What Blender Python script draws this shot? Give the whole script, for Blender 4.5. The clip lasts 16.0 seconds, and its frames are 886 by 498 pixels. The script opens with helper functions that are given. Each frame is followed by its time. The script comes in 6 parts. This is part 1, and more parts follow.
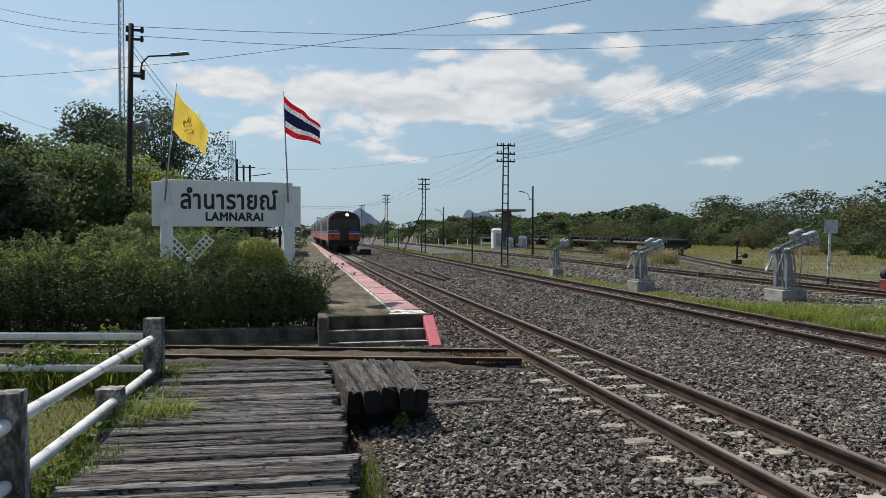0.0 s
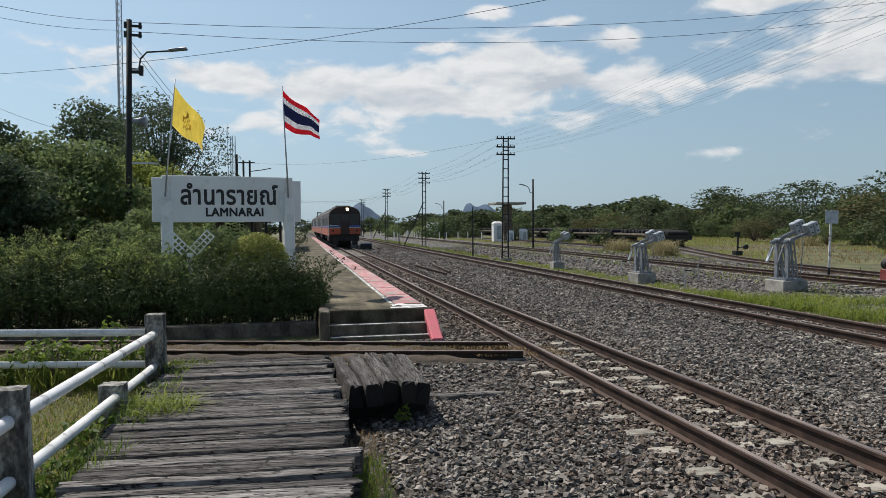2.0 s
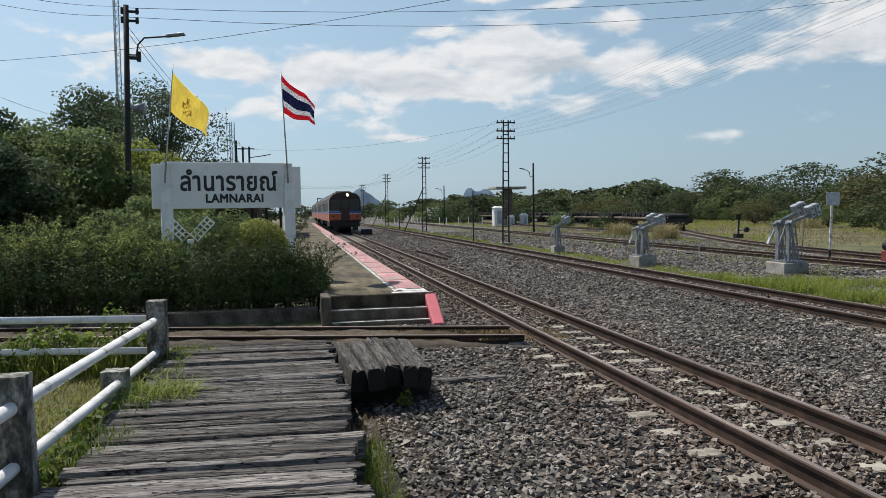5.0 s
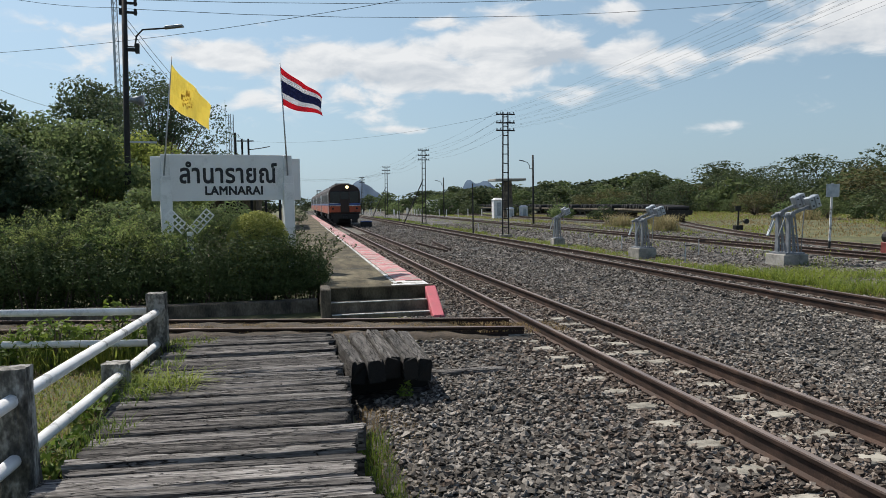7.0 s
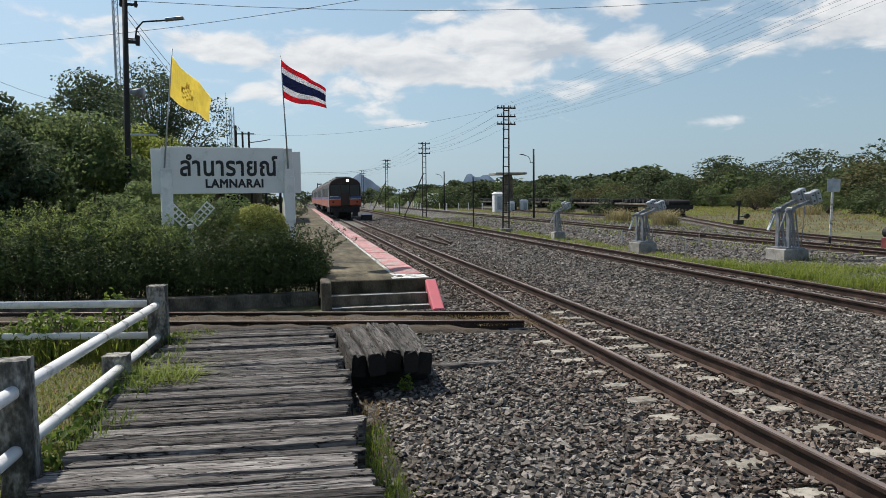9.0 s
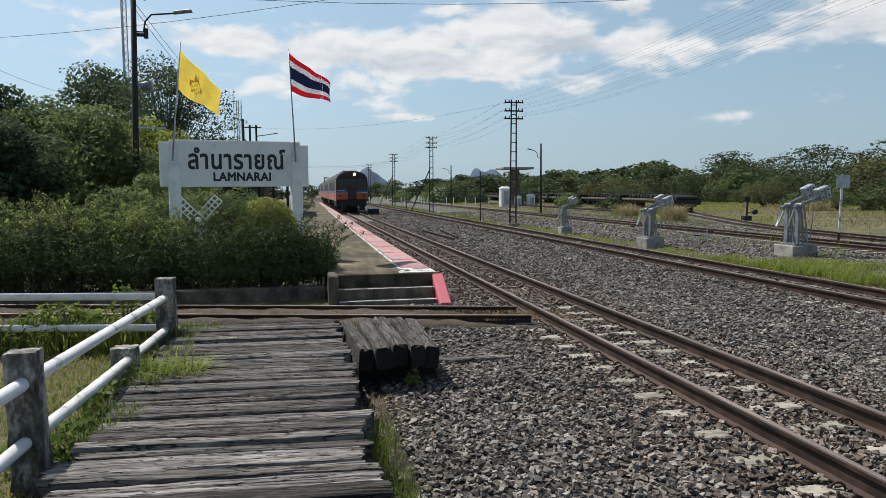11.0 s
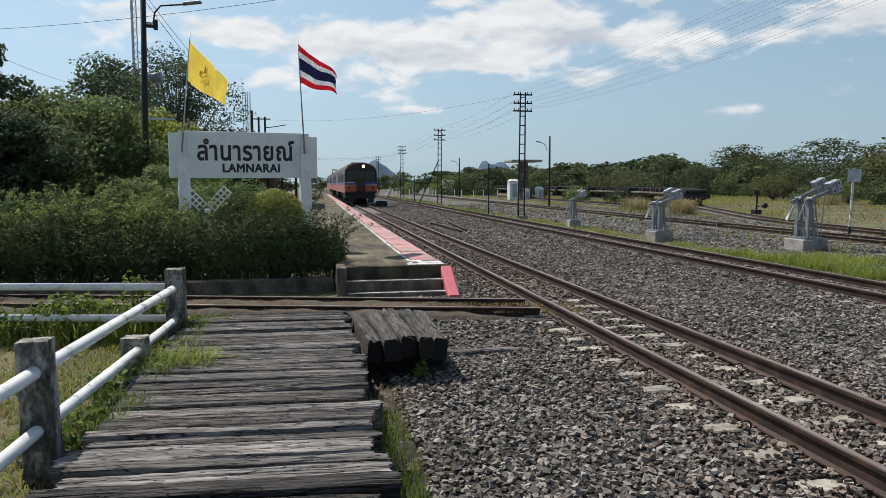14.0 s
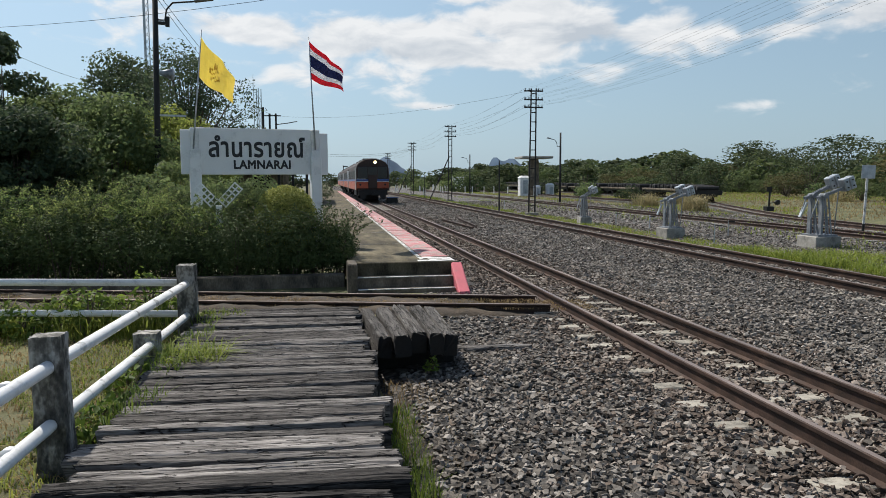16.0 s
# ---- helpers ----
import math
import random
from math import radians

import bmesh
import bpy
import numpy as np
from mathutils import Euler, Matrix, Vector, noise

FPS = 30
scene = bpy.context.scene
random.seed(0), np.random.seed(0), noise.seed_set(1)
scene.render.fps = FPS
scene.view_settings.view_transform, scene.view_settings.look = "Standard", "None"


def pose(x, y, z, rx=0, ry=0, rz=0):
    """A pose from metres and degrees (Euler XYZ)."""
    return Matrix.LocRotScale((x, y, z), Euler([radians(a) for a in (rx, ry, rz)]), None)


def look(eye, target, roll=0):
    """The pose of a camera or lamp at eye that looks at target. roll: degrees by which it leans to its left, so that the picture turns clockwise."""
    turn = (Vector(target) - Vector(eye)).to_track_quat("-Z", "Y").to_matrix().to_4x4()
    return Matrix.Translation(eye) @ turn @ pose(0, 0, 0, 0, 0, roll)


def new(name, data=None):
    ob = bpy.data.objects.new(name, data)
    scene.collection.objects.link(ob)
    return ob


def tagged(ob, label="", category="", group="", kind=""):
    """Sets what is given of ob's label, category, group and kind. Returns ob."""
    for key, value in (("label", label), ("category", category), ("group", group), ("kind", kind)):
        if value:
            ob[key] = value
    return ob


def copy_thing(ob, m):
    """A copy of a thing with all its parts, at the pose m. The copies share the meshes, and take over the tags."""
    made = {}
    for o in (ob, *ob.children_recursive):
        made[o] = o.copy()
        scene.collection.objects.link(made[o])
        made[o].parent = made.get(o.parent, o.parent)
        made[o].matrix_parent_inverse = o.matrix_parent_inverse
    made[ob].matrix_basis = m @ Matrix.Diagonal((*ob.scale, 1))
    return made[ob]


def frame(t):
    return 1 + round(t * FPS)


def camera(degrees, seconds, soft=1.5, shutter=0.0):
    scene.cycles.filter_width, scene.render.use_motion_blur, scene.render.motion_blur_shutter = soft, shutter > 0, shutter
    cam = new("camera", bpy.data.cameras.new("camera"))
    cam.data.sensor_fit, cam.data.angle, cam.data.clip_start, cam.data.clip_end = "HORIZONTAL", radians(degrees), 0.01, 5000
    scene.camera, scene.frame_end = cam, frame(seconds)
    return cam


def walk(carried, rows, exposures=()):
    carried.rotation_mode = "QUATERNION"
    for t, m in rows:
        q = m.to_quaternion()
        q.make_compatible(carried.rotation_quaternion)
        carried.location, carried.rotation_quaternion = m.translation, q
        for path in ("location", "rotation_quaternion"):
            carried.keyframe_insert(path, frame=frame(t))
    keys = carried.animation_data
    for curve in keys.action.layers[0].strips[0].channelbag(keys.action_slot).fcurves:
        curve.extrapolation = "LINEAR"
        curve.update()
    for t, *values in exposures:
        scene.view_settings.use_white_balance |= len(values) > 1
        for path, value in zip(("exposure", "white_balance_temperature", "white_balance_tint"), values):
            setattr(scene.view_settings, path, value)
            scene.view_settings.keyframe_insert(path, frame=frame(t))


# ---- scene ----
cam = camera(62.1, 16.0, soft=0.45)
PATH = [
    (0, (0.005, 0.012, 2.087), (0.394, 1.973, 2.04), -0.0),
    (0.5, (0.004, 0.007, 2.086), (0.393, 1.968, 2.034), 0.0),
    (1, (0.004, 0.01, 2.082), (0.392, 1.972, 2.028), 0.1),
    (1.5, (0.01, 0.004, 2.08), (0.397, 1.965, 2.02), -0.2),
    (2, (0.008, 0.007, 2.083), (0.395, 1.968, 2.019), -0.5),
    (2.5, (0.001, 0.008, 2.081), (0.387, 1.969, 2.006), -0.6),
    (3, (0.004, 0.006, 2.082), (0.39, 1.967, 2.002), -0.6),
    (3.5, (0.008, 0.013, 2.079), (0.393, 1.973, 1.994), -0.7),
    (4, (0.008, 0.026, 2.075), (0.392, 1.986, 1.984), -0.8),
    (6.5, (0.008, 0.024, 2.072), (0.394, 1.983, 1.95), -1.0),
    (7, (0.006, 0.028, 2.073), (0.391, 1.986, 1.947), -1.0),
    (7.5, (0.006, 0.025, 2.072), (0.39, 1.983, 1.941), -0.9),
    (8, (0.008, 0.023, 2.071), (0.393, 1.981, 1.936), -0.9),
    (8.5, (0.007, 0.021, 2.071), (0.393, 1.979, 1.933), -0.8),
    (9, (0.003, 0.027, 2.07), (0.387, 1.985, 1.927), -0.8),
    (11.5, (-0.011, 0.044, 2.069), (0.352, 2.004, 1.907), -0.5),
    (12, (-0.009, 0.047, 2.068), (0.352, 2.007, 1.901), -0.5),
    (12.5, (-0.007, 0.048, 2.064), (0.353, 2.008, 1.892), -0.4),
    (13, (-0.014, 0.052, 2.066), (0.344, 2.012, 1.89), -0.4),
    (13.5, (-0.015, 0.044, 2.066), (0.335, 2.005, 1.887), -0.3),
    (14, (-0.021, 0.049, 2.062), (0.324, 2.011, 1.884), -0.3),
    (14.5, (-0.029, 0.046, 2.063), (0.308, 2.009, 1.884), -0.3),
    (15, (-0.025, 0.048, 2.064), (0.306, 2.013, 1.884), -0.2),
    (15.5, (-0.023, 0.045, 2.062), (0.3, 2.01, 1.878), -0.2),
    (16, (-0.02, 0.049, 2.059), (0.297, 2.015, 1.872), -0.3),
]
walk(cam, [(t, look(eye, target, roll)) for t, eye, target, roll in PATH], [(0, -0.08), (4, -0.01), (9, 0.03), (12, 0.05), (16, 0.06)])

# ---- world, sun, exposure ----
SUN_AZ, SUN_EL = radians(-33), radians(53)      # from the track's direction, to the left of it


def build_world():
    w = bpy.data.worlds.new("sky")
    scene.world = w
    w.use_nodes = True
    nt = w.node_tree
    nt.nodes.clear()

    def N(kind, **kw):
        n = nt.nodes.new(kind)
        for k, v in kw.items():
            n.inputs[int(k[1:])].default_value = v
        return n

    def mth(op, a, b=None, c=None, clamp=False):
        n = nt.nodes.new("ShaderNodeMath")
        n.operation, n.use_clamp = op, clamp
        for i, v in enumerate((a, b, c)):
            if v is None:
                continue
            if isinstance(v, (int, float)):
                n.inputs[i].default_value = v
            else:
                nt.links.new(v, n.inputs[i])
        return n.outputs[0]

    sky = nt.nodes.new("ShaderNodeTexSky")
    sky.sky_type, sky.sun_disc = "NISHITA", False
    sky.sun_elevation, sky.sun_rotation = SUN_EL, SUN_AZ
    sky.air_density, sky.dust_density, sky.ozone_density = 1.0, 1.2, 1.8
    co = nt.nodes.new("ShaderNodeTexCoord")
    sep = nt.nodes.new("ShaderNodeSeparateXYZ")
    nt.links.new(co.outputs["Generated"], sep.inputs[0])
    az = mth("MULTIPLY", mth("ARCTAN2", sep.outputs[0], sep.outputs[1]), 57.2958)
    el = mth("MULTIPLY", mth("ARCSINE", sep.outputs[2]), 57.2958)
    comb = nt.nodes.new("ShaderNodeCombineXYZ")
    nt.links.new(mth("MULTIPLY", az, 0.075), comb.inputs[0])
    nt.links.new(mth("MULTIPLY", el, 0.17), comb.inputs[1])
    big = N("ShaderNodeTexNoise", i2=3.0, i3=9.0, i4=0.54, i8=0.4)
    nt.links.new(comb.outputs[0], big.inputs[0])
    # cloud banks: azimuth, elevation, half sizes, weight
    banks = [(-5.0, 10.9, 4.5, 1.0, 0.9), (1.5, 10.6, 4.5, 1.4, 1.0), (8.0, 10.4, 4.5, 1.9, 1.05), (16.6, 11.6, 4.6, 1.9, 1.25), (14.0, 9.6, 6.5, 1.2, 0.9), (26.5, 10.4, 4.6, 1.6, 0.70),
             (24.5, 13.6, 2.6, 1.0, 0.54), (35.0, 15.9, 4.0, 1.4, 0.9), (39.8, 12.2, 4.2, 2.6, 0.85), (33.3, 10.0, 2.4, 0.8, 0.7), (15.5, 16.0, 2.2, 0.6, 0.62), (20.5, 15.0, 1.8, 0.5, 0.6),
             (32.5, 5.2, 2.6, 0.35, 0.33), (11.0, 13.4, 1.9, 0.5, 0.65), (2.0, 8.2, 12, 1.9, 0.48), (22.0, 8.2, 7, 1.2, 0.42), (8.0, 5.6, 3.0, 0.35, 0.42), (-14, 11, 6, 2.0, 0.42),
             (60, 13, 10, 4, 0.8), (95, 12, 14, 3, 0.7), (-60, 12, 12, 3, 0.7), (-110, 12, 16, 3, 0.7), (150, 12, 16, 3, 0.7)]
    # grey undersides
    bellies = [(20.0, 10.9, 2.8, 0.75, 0.9), (9.0, 9.6, 5.0, 0.7, 0.55), (1.0, 9.9, 4.0, 0.5, 0.4), (39.0, 10.8, 3.5, 0.9, 0.5), (24.5, 13.0, 1.8, 0.4, 0.4)]
    def heaps(rows):
        total = None
        for a, e, ra, re, wt in rows:
            da = mth("DIVIDE", mth("SUBTRACT", az, a), ra)
            de = mth("DIVIDE", mth("SUBTRACT", el, e), re)
            d2 = mth("ADD", mth("MULTIPLY", da, da), mth("MULTIPLY", de, de))
            g = mth("MULTIPLY", mth("POWER", 2.718, mth("MULTIPLY", d2, -0.8)), wt)
            total = g if total is None else mth("MAXIMUM", total, g)
        return total

    dens = mth("ADD", heaps(banks), mth("MULTIPLY", mth("SUBTRACT", big.outputs[0], 0.5), 1.55))
    mask = nt.nodes.new("ShaderNodeMapRange")
    mask.interpolation_type = "SMOOTHSTEP"
    nt.links.new(dens, mask.inputs[0])
    mask.inputs[1].default_value, mask.inputs[2].default_value = 0.22, 0.60
    mask.inputs[3].default_value, mask.inputs[4].default_value = 0.0, 0.92
    # tops lit, hollows and undersides grey: the same noise a little higher up
    lift_co = nt.nodes.new("ShaderNodeVectorMath")
    lift_co.operation = "ADD"
    nt.links.new(comb.outputs[0], lift_co.inputs[0])
    lift_co.inputs[1].default_value = (-0.02, 0.085, 0)
    above = N("ShaderNodeTexNoise", i2=3.0, i3=6.0, i4=0.54, i8=0.4)
    nt.links.new(lift_co.outputs[0], above.inputs[0])
    lit = mth("MULTIPLY_ADD", mth("SUBTRACT", big.outputs[0], above.outputs[0]), 2.0, 0.72)
    lit = mth("SUBTRACT", lit, heaps(bellies), clamp=True)
    ramp = nt.nodes.new("ShaderNodeValToRGB")
    ramp.color_ramp.elements[0].position, ramp.color_ramp.elements[0].color = 0.0, (5.7, 6.2, 6.8, 1)
    ramp.color_ramp.elements[1].position, ramp.color_ramp.elements[1].color = 0.85, (9.3, 9.35, 9.4, 1)
    nt.links.new(lit, ramp.inputs[0])
    haze = nt.nodes.new("ShaderNodeMapRange")
    nt.links.new(el, haze.inputs[0])
    for i, v in enumerate((0.0, 46.0, 0.72, 0.0)):
        haze.inputs[i + 1].default_value = v
    hz = nt.nodes.new("ShaderNodeMix")
    hz.data_type = "RGBA"
    nt.links.new(haze.outputs[0], hz.inputs[0])
    nt.links.new(sky.outputs[0], hz.inputs[6])
    # the haze is brighter towards the sun
    sd = (math.sin(SUN_AZ) * math.cos(SUN_EL), math.cos(SUN_AZ) * math.cos(SUN_EL), math.sin(SUN_EL))
    dot = mth("ADD", mth("ADD", mth("MULTIPLY", sep.outputs[0], sd[0]), mth("MULTIPLY", sep.outputs[1], sd[1])), mth("MULTIPLY", sep.outputs[2], sd[2]))
    dot = mth("MAXIMUM", dot, 0.0)
    lift = mth("ADD", mth("MULTIPLY", mth("POWER", dot, 3.0), 1.10), 0.88)
    hc = nt.nodes.new("ShaderNodeVectorMath")
    hc.operation = "SCALE"
    hc.inputs[0].default_value = (4.35, 6.3, 7.85)
    nt.links.new(lift, hc.inputs[3])
    nt.links.new(hc.outputs[0], hz.inputs[7])
    mix = nt.nodes.new("ShaderNodeMix")
    mix.data_type = "RGBA"
    nt.links.new(mask.outputs[0], mix.inputs[0])
    nt.links.new(hz.outputs[2], mix.inputs[6])
    nt.links.new(ramp.outputs[0], mix.inputs[7])
    bg = nt.nodes.new("ShaderNodeBackground")
    bg.inputs[1].default_value = 0.092
    out = nt.nodes.new("ShaderNodeOutputWorld")
    nt.links.new(mix.outputs[2], bg.inputs[0])
    nt.links.new(bg.outputs[0], out.inputs[0])
    s = bpy.data.lights.new("sun", "SUN")
    s.energy, s.angle, s.color = 5.0, radians(0.6), (1.0, 0.95, 0.87)
    so = new("sun", s)
    so.matrix_world = look((math.sin(SUN_AZ) * 60, math.cos(SUN_AZ) * 60, 60 * math.tan(SUN_EL)), (0, 0, 0))


build_world()

# ---- materials ----


def surface(name, colours, scale=8.0, rough=0.7, bump=0.3, stretch=(1, 1, 1), fine=60.0, metal=0.0, rand=0.0, island=False, stain=0.25, rough_var=0.15, depth=0.01):
    """A procedural surface: a ramp over two noises, stains at large scale, and relief."""
    m = bpy.data.materials.new(name)
    m.use_nodes = True
    nt = m.node_tree
    L = nt.links.new
    b = nt.nodes["Principled BSDF"]
    b.inputs["Metallic"].default_value = metal
    co = nt.nodes.new("ShaderNodeTexCoord")
    mp = nt.nodes.new("ShaderNodeMapping")
    mp.inputs["Scale"].default_value = stretch
    info = nt.nodes.new("ShaderNodeObjectInfo")
    off = nt.nodes.new("ShaderNodeVectorMath")
    off.operation = "MULTIPLY_ADD"
    L(info.outputs["Random"], off.inputs[0])
    off.inputs[1].default_value = (37, 53, 71)
    L(co.outputs["Object"], off.inputs[2])
    L(off.outputs[0], mp.inputs[0])
    n1 = nt.nodes.new("ShaderNodeTexNoise")
    n1.inputs["Scale"].default_value, n1.inputs["Detail"].default_value = scale, 6
    n2 = nt.nodes.new("ShaderNodeTexNoise")
    n2.inputs["Scale"].default_value, n2.inputs["Detail"].default_value = fine, 3
    n3 = nt.nodes.new("ShaderNodeTexNoise")
    n3.inputs["Scale"].default_value, n3.inputs["Detail"].default_value = scale * 0.13, 4
    for n in (n1, n2):
        L(mp.outputs[0], n.inputs[0])
    L(off.outputs[0], n3.inputs[0])
    mx = nt.nodes.new("ShaderNodeMath")
    mx.operation = "MULTIPLY_ADD"
    L(n2.outputs[0], mx.inputs[0])
    mx.inputs[1].default_value = 0.45
    ad = nt.nodes.new("ShaderNodeMath")
    ad.operation = "MULTIPLY_ADD"
    L(n1.outputs[0], ad.inputs[0])
    ad.inputs[1].default_value, ad.inputs[2].default_value = 1.0, -0.22
    L(ad.outputs[0], mx.inputs[2])
    fac = mx.outputs[0]
    if rand:
        r = nt.nodes.new("ShaderNodeMath")
        r.operation = "MULTIPLY_ADD"
        if island:
            g = nt.nodes.new("ShaderNodeNewGeometry")
            L(g.outputs["Random Per Island"], r.inputs[0])
        else:
            L(info.outputs["Random"], r.inputs[0])
        r.inputs[1].default_value = rand
        sub = nt.nodes.new("ShaderNodeMath")
        sub.operation = "SUBTRACT"
        L(fac, sub.inputs[0])
        sub.inputs[1].default_value = rand / 2
        L(sub.outputs[0], r.inputs[2])
        fac = r.outputs[0]
    ramp = nt.nodes.new("ShaderNodeValToRGB")
    els = ramp.color_ramp.elements
    while len(els) < len(colours):
        els.new(0.5)
    for e, (p, c) in zip(els, colours):
        e.position, e.color = p, (*c, 1)
    L(fac, ramp.inputs[0])
    st = nt.nodes.new("ShaderNodeMapRange")
    L(n3.outputs[0], st.inputs[0])
    for i, v in enumerate((0.35, 0.65, 1 - stain, 1 + stain * 0.4)):
        st.inputs[i + 1].default_value = v
    mul = nt.nodes.new("ShaderNodeMix")
    mul.data_type, mul.blend_type = "RGBA", "MULTIPLY"
    mul.inputs[0].default_value = 1
    L(ramp.outputs[0], mul.inputs[6])
    L(st.outputs[0], mul.inputs[7])
    L(mul.outputs[2], b.inputs["Base Color"])
    rr = nt.nodes.new("ShaderNodeMapRange")
    L(n1.outputs[0], rr.inputs[0])
    for i, v in enumerate((0.3, 0.7, rough - rough_var, min(1, rough + rough_var))):
        rr.inputs[i + 1].default_value = v
    L(rr.outputs[0], b.inputs["Roughness"])
    if bump:
        bp = nt.nodes.new("ShaderNodeBump")
        bp.inputs["Strength"].default_value, bp.inputs["Distance"].default_value = bump, depth
        L(fac if not rand else mx.outputs[0], bp.inputs["Height"])
        L(bp.outputs[0], b.inputs["Normal"])
    return m


def leaf_material(name, dark, light, trans=0.35, rough=0.5):
    m = bpy.data.materials.new(name)
    m.use_nodes = True
    nt = m.node_tree
    L = nt.links.new
    b = nt.nodes["Principled BSDF"]
    g = nt.nodes.new("ShaderNodeNewGeometry")
    info = nt.nodes.new("ShaderNodeObjectInfo")
    ramp = nt.nodes.new("ShaderNodeValToRGB")
    ramp.color_ramp.elements[0].color, ramp.color_ramp.elements[1].color = (*dark, 1), (*light, 1)
    e = ramp.color_ramp.elements.new(0.93)
    e.color = (light[0] * 1.25, light[1] * 1.05, light[2], 1)
    co = nt.nodes.new("ShaderNodeTexCoord")
    n = nt.nodes.new("ShaderNodeTexNoise")
    n.inputs["Scale"].default_value = 0.7
    L(co.outputs["Object"], n.inputs[0])
    a = nt.nodes.new("ShaderNodeMath")
    a.operation = "MULTIPLY_ADD"
    L(g.outputs["Random Per Island"], a.inputs[0])
    a.inputs[1].default_value = 0.6
    L(n.outputs[0], a.inputs[2])
    a2 = nt.nodes.new("ShaderNodeMath")
    a2.operation = "MULTIPLY_ADD"
    L(info.outputs["Random"], a2.inputs[0])
    a2.inputs[1].default_value = 0.3
    s = nt.nodes.new("ShaderNodeMath")
    s.operation = "SUBTRACT"
    L(a.outputs[0], s.inputs[0])
    s.inputs[1].default_value = 0.42
    L(s.outputs[0], a2.inputs[2])
    L(a2.outputs[0], ramp.inputs[0])
    L(ramp.outputs[0], b.inputs["Base Color"])
    b.inputs["Roughness"].default_value, b.inputs["Specular IOR Level"].default_value = rough + 0.12, 0.25
    tr = nt.nodes.new("ShaderNodeBsdfTranslucent")
    L(ramp.outputs[0], tr.inputs[0])
    mix = nt.nodes.new("ShaderNodeMixShader")
    mix.inputs[0].default_value = trans
    L(b.outputs[0], mix.inputs[1])
    L(tr.outputs[0], mix.inputs[2])
    L(mix.outputs[0], nt.nodes["Material Output"].inputs[0])
    return m


def glow(name, colour, strength):
    m = bpy.data.materials.new(name)
    m.use_nodes = True
    b = m.node_tree.nodes["Principled BSDF"]
    b.inputs["Base Color"].default_value = (*colour, 1)
    b.inputs["Emission Color"].default_value, b.inputs["Emission Strength"].default_value = (*colour, 1), strength
    return m


def cloth(name, colour, trans=0.4):
    m = surface(name, [(0.3, tuple(c * 0.88 for c in colour)), (0.7, colour)], 6, 0.8, 0.15, fine=150, stain=0.1)
    nt = m.node_tree
    tr = nt.nodes.new("ShaderNodeBsdfTranslucent")
    tr.inputs[0].default_value = (*colour, 1)
    mix = nt.nodes.new("ShaderNodeMixShader")
    mix.inputs[0].default_value = trans
    nt.links.new(nt.nodes["Principled BSDF"].outputs[0], mix.inputs[1])
    nt.links.new(tr.outputs[0], mix.inputs[2])
    nt.links.new(mix.outputs[0], nt.nodes["Material Output"].inputs[0])
    return m



def timber(name, tone=1.0):
    """Old grey timber: long fine grain, dark splits along it, pale worn ridges."""
    m = surface(name, [(0.22, (0.016, 0.0145, 0.0135)), (0.39, (0.072, 0.065, 0.060)), (0.57, (0.168 * tone, 0.154 * tone, 0.142 * tone)), (0.80, (0.37 * tone, 0.345 * tone, 0.322 * tone))], 2.2, 0.88, 1.0, stretch=(1.1, 13, 13), fine=11, rand=0.30, stain=0.45, depth=0.012)
    nt = m.node_tree
    L = nt.links.new
    b = nt.nodes["Principled BSDF"]
    mp = [n for n in nt.nodes if n.type == "MAPPING"][0]
    src = b.inputs["Base Color"].links[0].from_socket
    mp2 = nt.nodes.new("ShaderNodeMapping")
    mp2.inputs["Scale"].default_value = (1.5, 11, 11)
    L(mp.inputs[0].links[0].from_socket, mp2.inputs[0])
    n = nt.nodes.new("ShaderNodeTexNoise")
    n.inputs["Scale"].default_value, n.inputs["Detail"].default_value = 1.6, 5
    L(mp2.outputs[0], n.inputs[0])
    a = nt.nodes.new("ShaderNodeMath")
    a.operation = "SUBTRACT"
    L(n.outputs[0], a.inputs[0])
    a.inputs[1].default_value = 0.5
    c = nt.nodes.new("ShaderNodeMath")
    c.operation = "ABSOLUTE"
    L(a.outputs[0], c.inputs[0])
    r = nt.nodes.new("ShaderNodeMapRange")
    L(c.outputs[0], r.inputs[0])
    for i, v in enumerate((0.003, 0.020, 0.16, 1.0)):
        r.inputs[i + 1].default_value = v
    mul = nt.nodes.new("ShaderNodeMix")
    mul.data_type, mul.blend_type = "RGBA", "MULTIPLY"
    mul.inputs[0].default_value = 1
    L(src, mul.inputs[6])
    L(r.outputs[0], mul.inputs[7])
    L(mul.outputs[2], b.inputs["Base Color"])
    bp = nt.nodes.new("ShaderNodeBump")
    bp.inputs["Strength"].default_value, bp.inputs["Distance"].default_value = 1.0, 0.02
    L(r.outputs[0], bp.inputs["Height"])
    L(b.inputs["Normal"].links[0].from_socket, bp.inputs["Normal"])
    L(bp.outputs[0], b.inputs["Normal"])
    return m


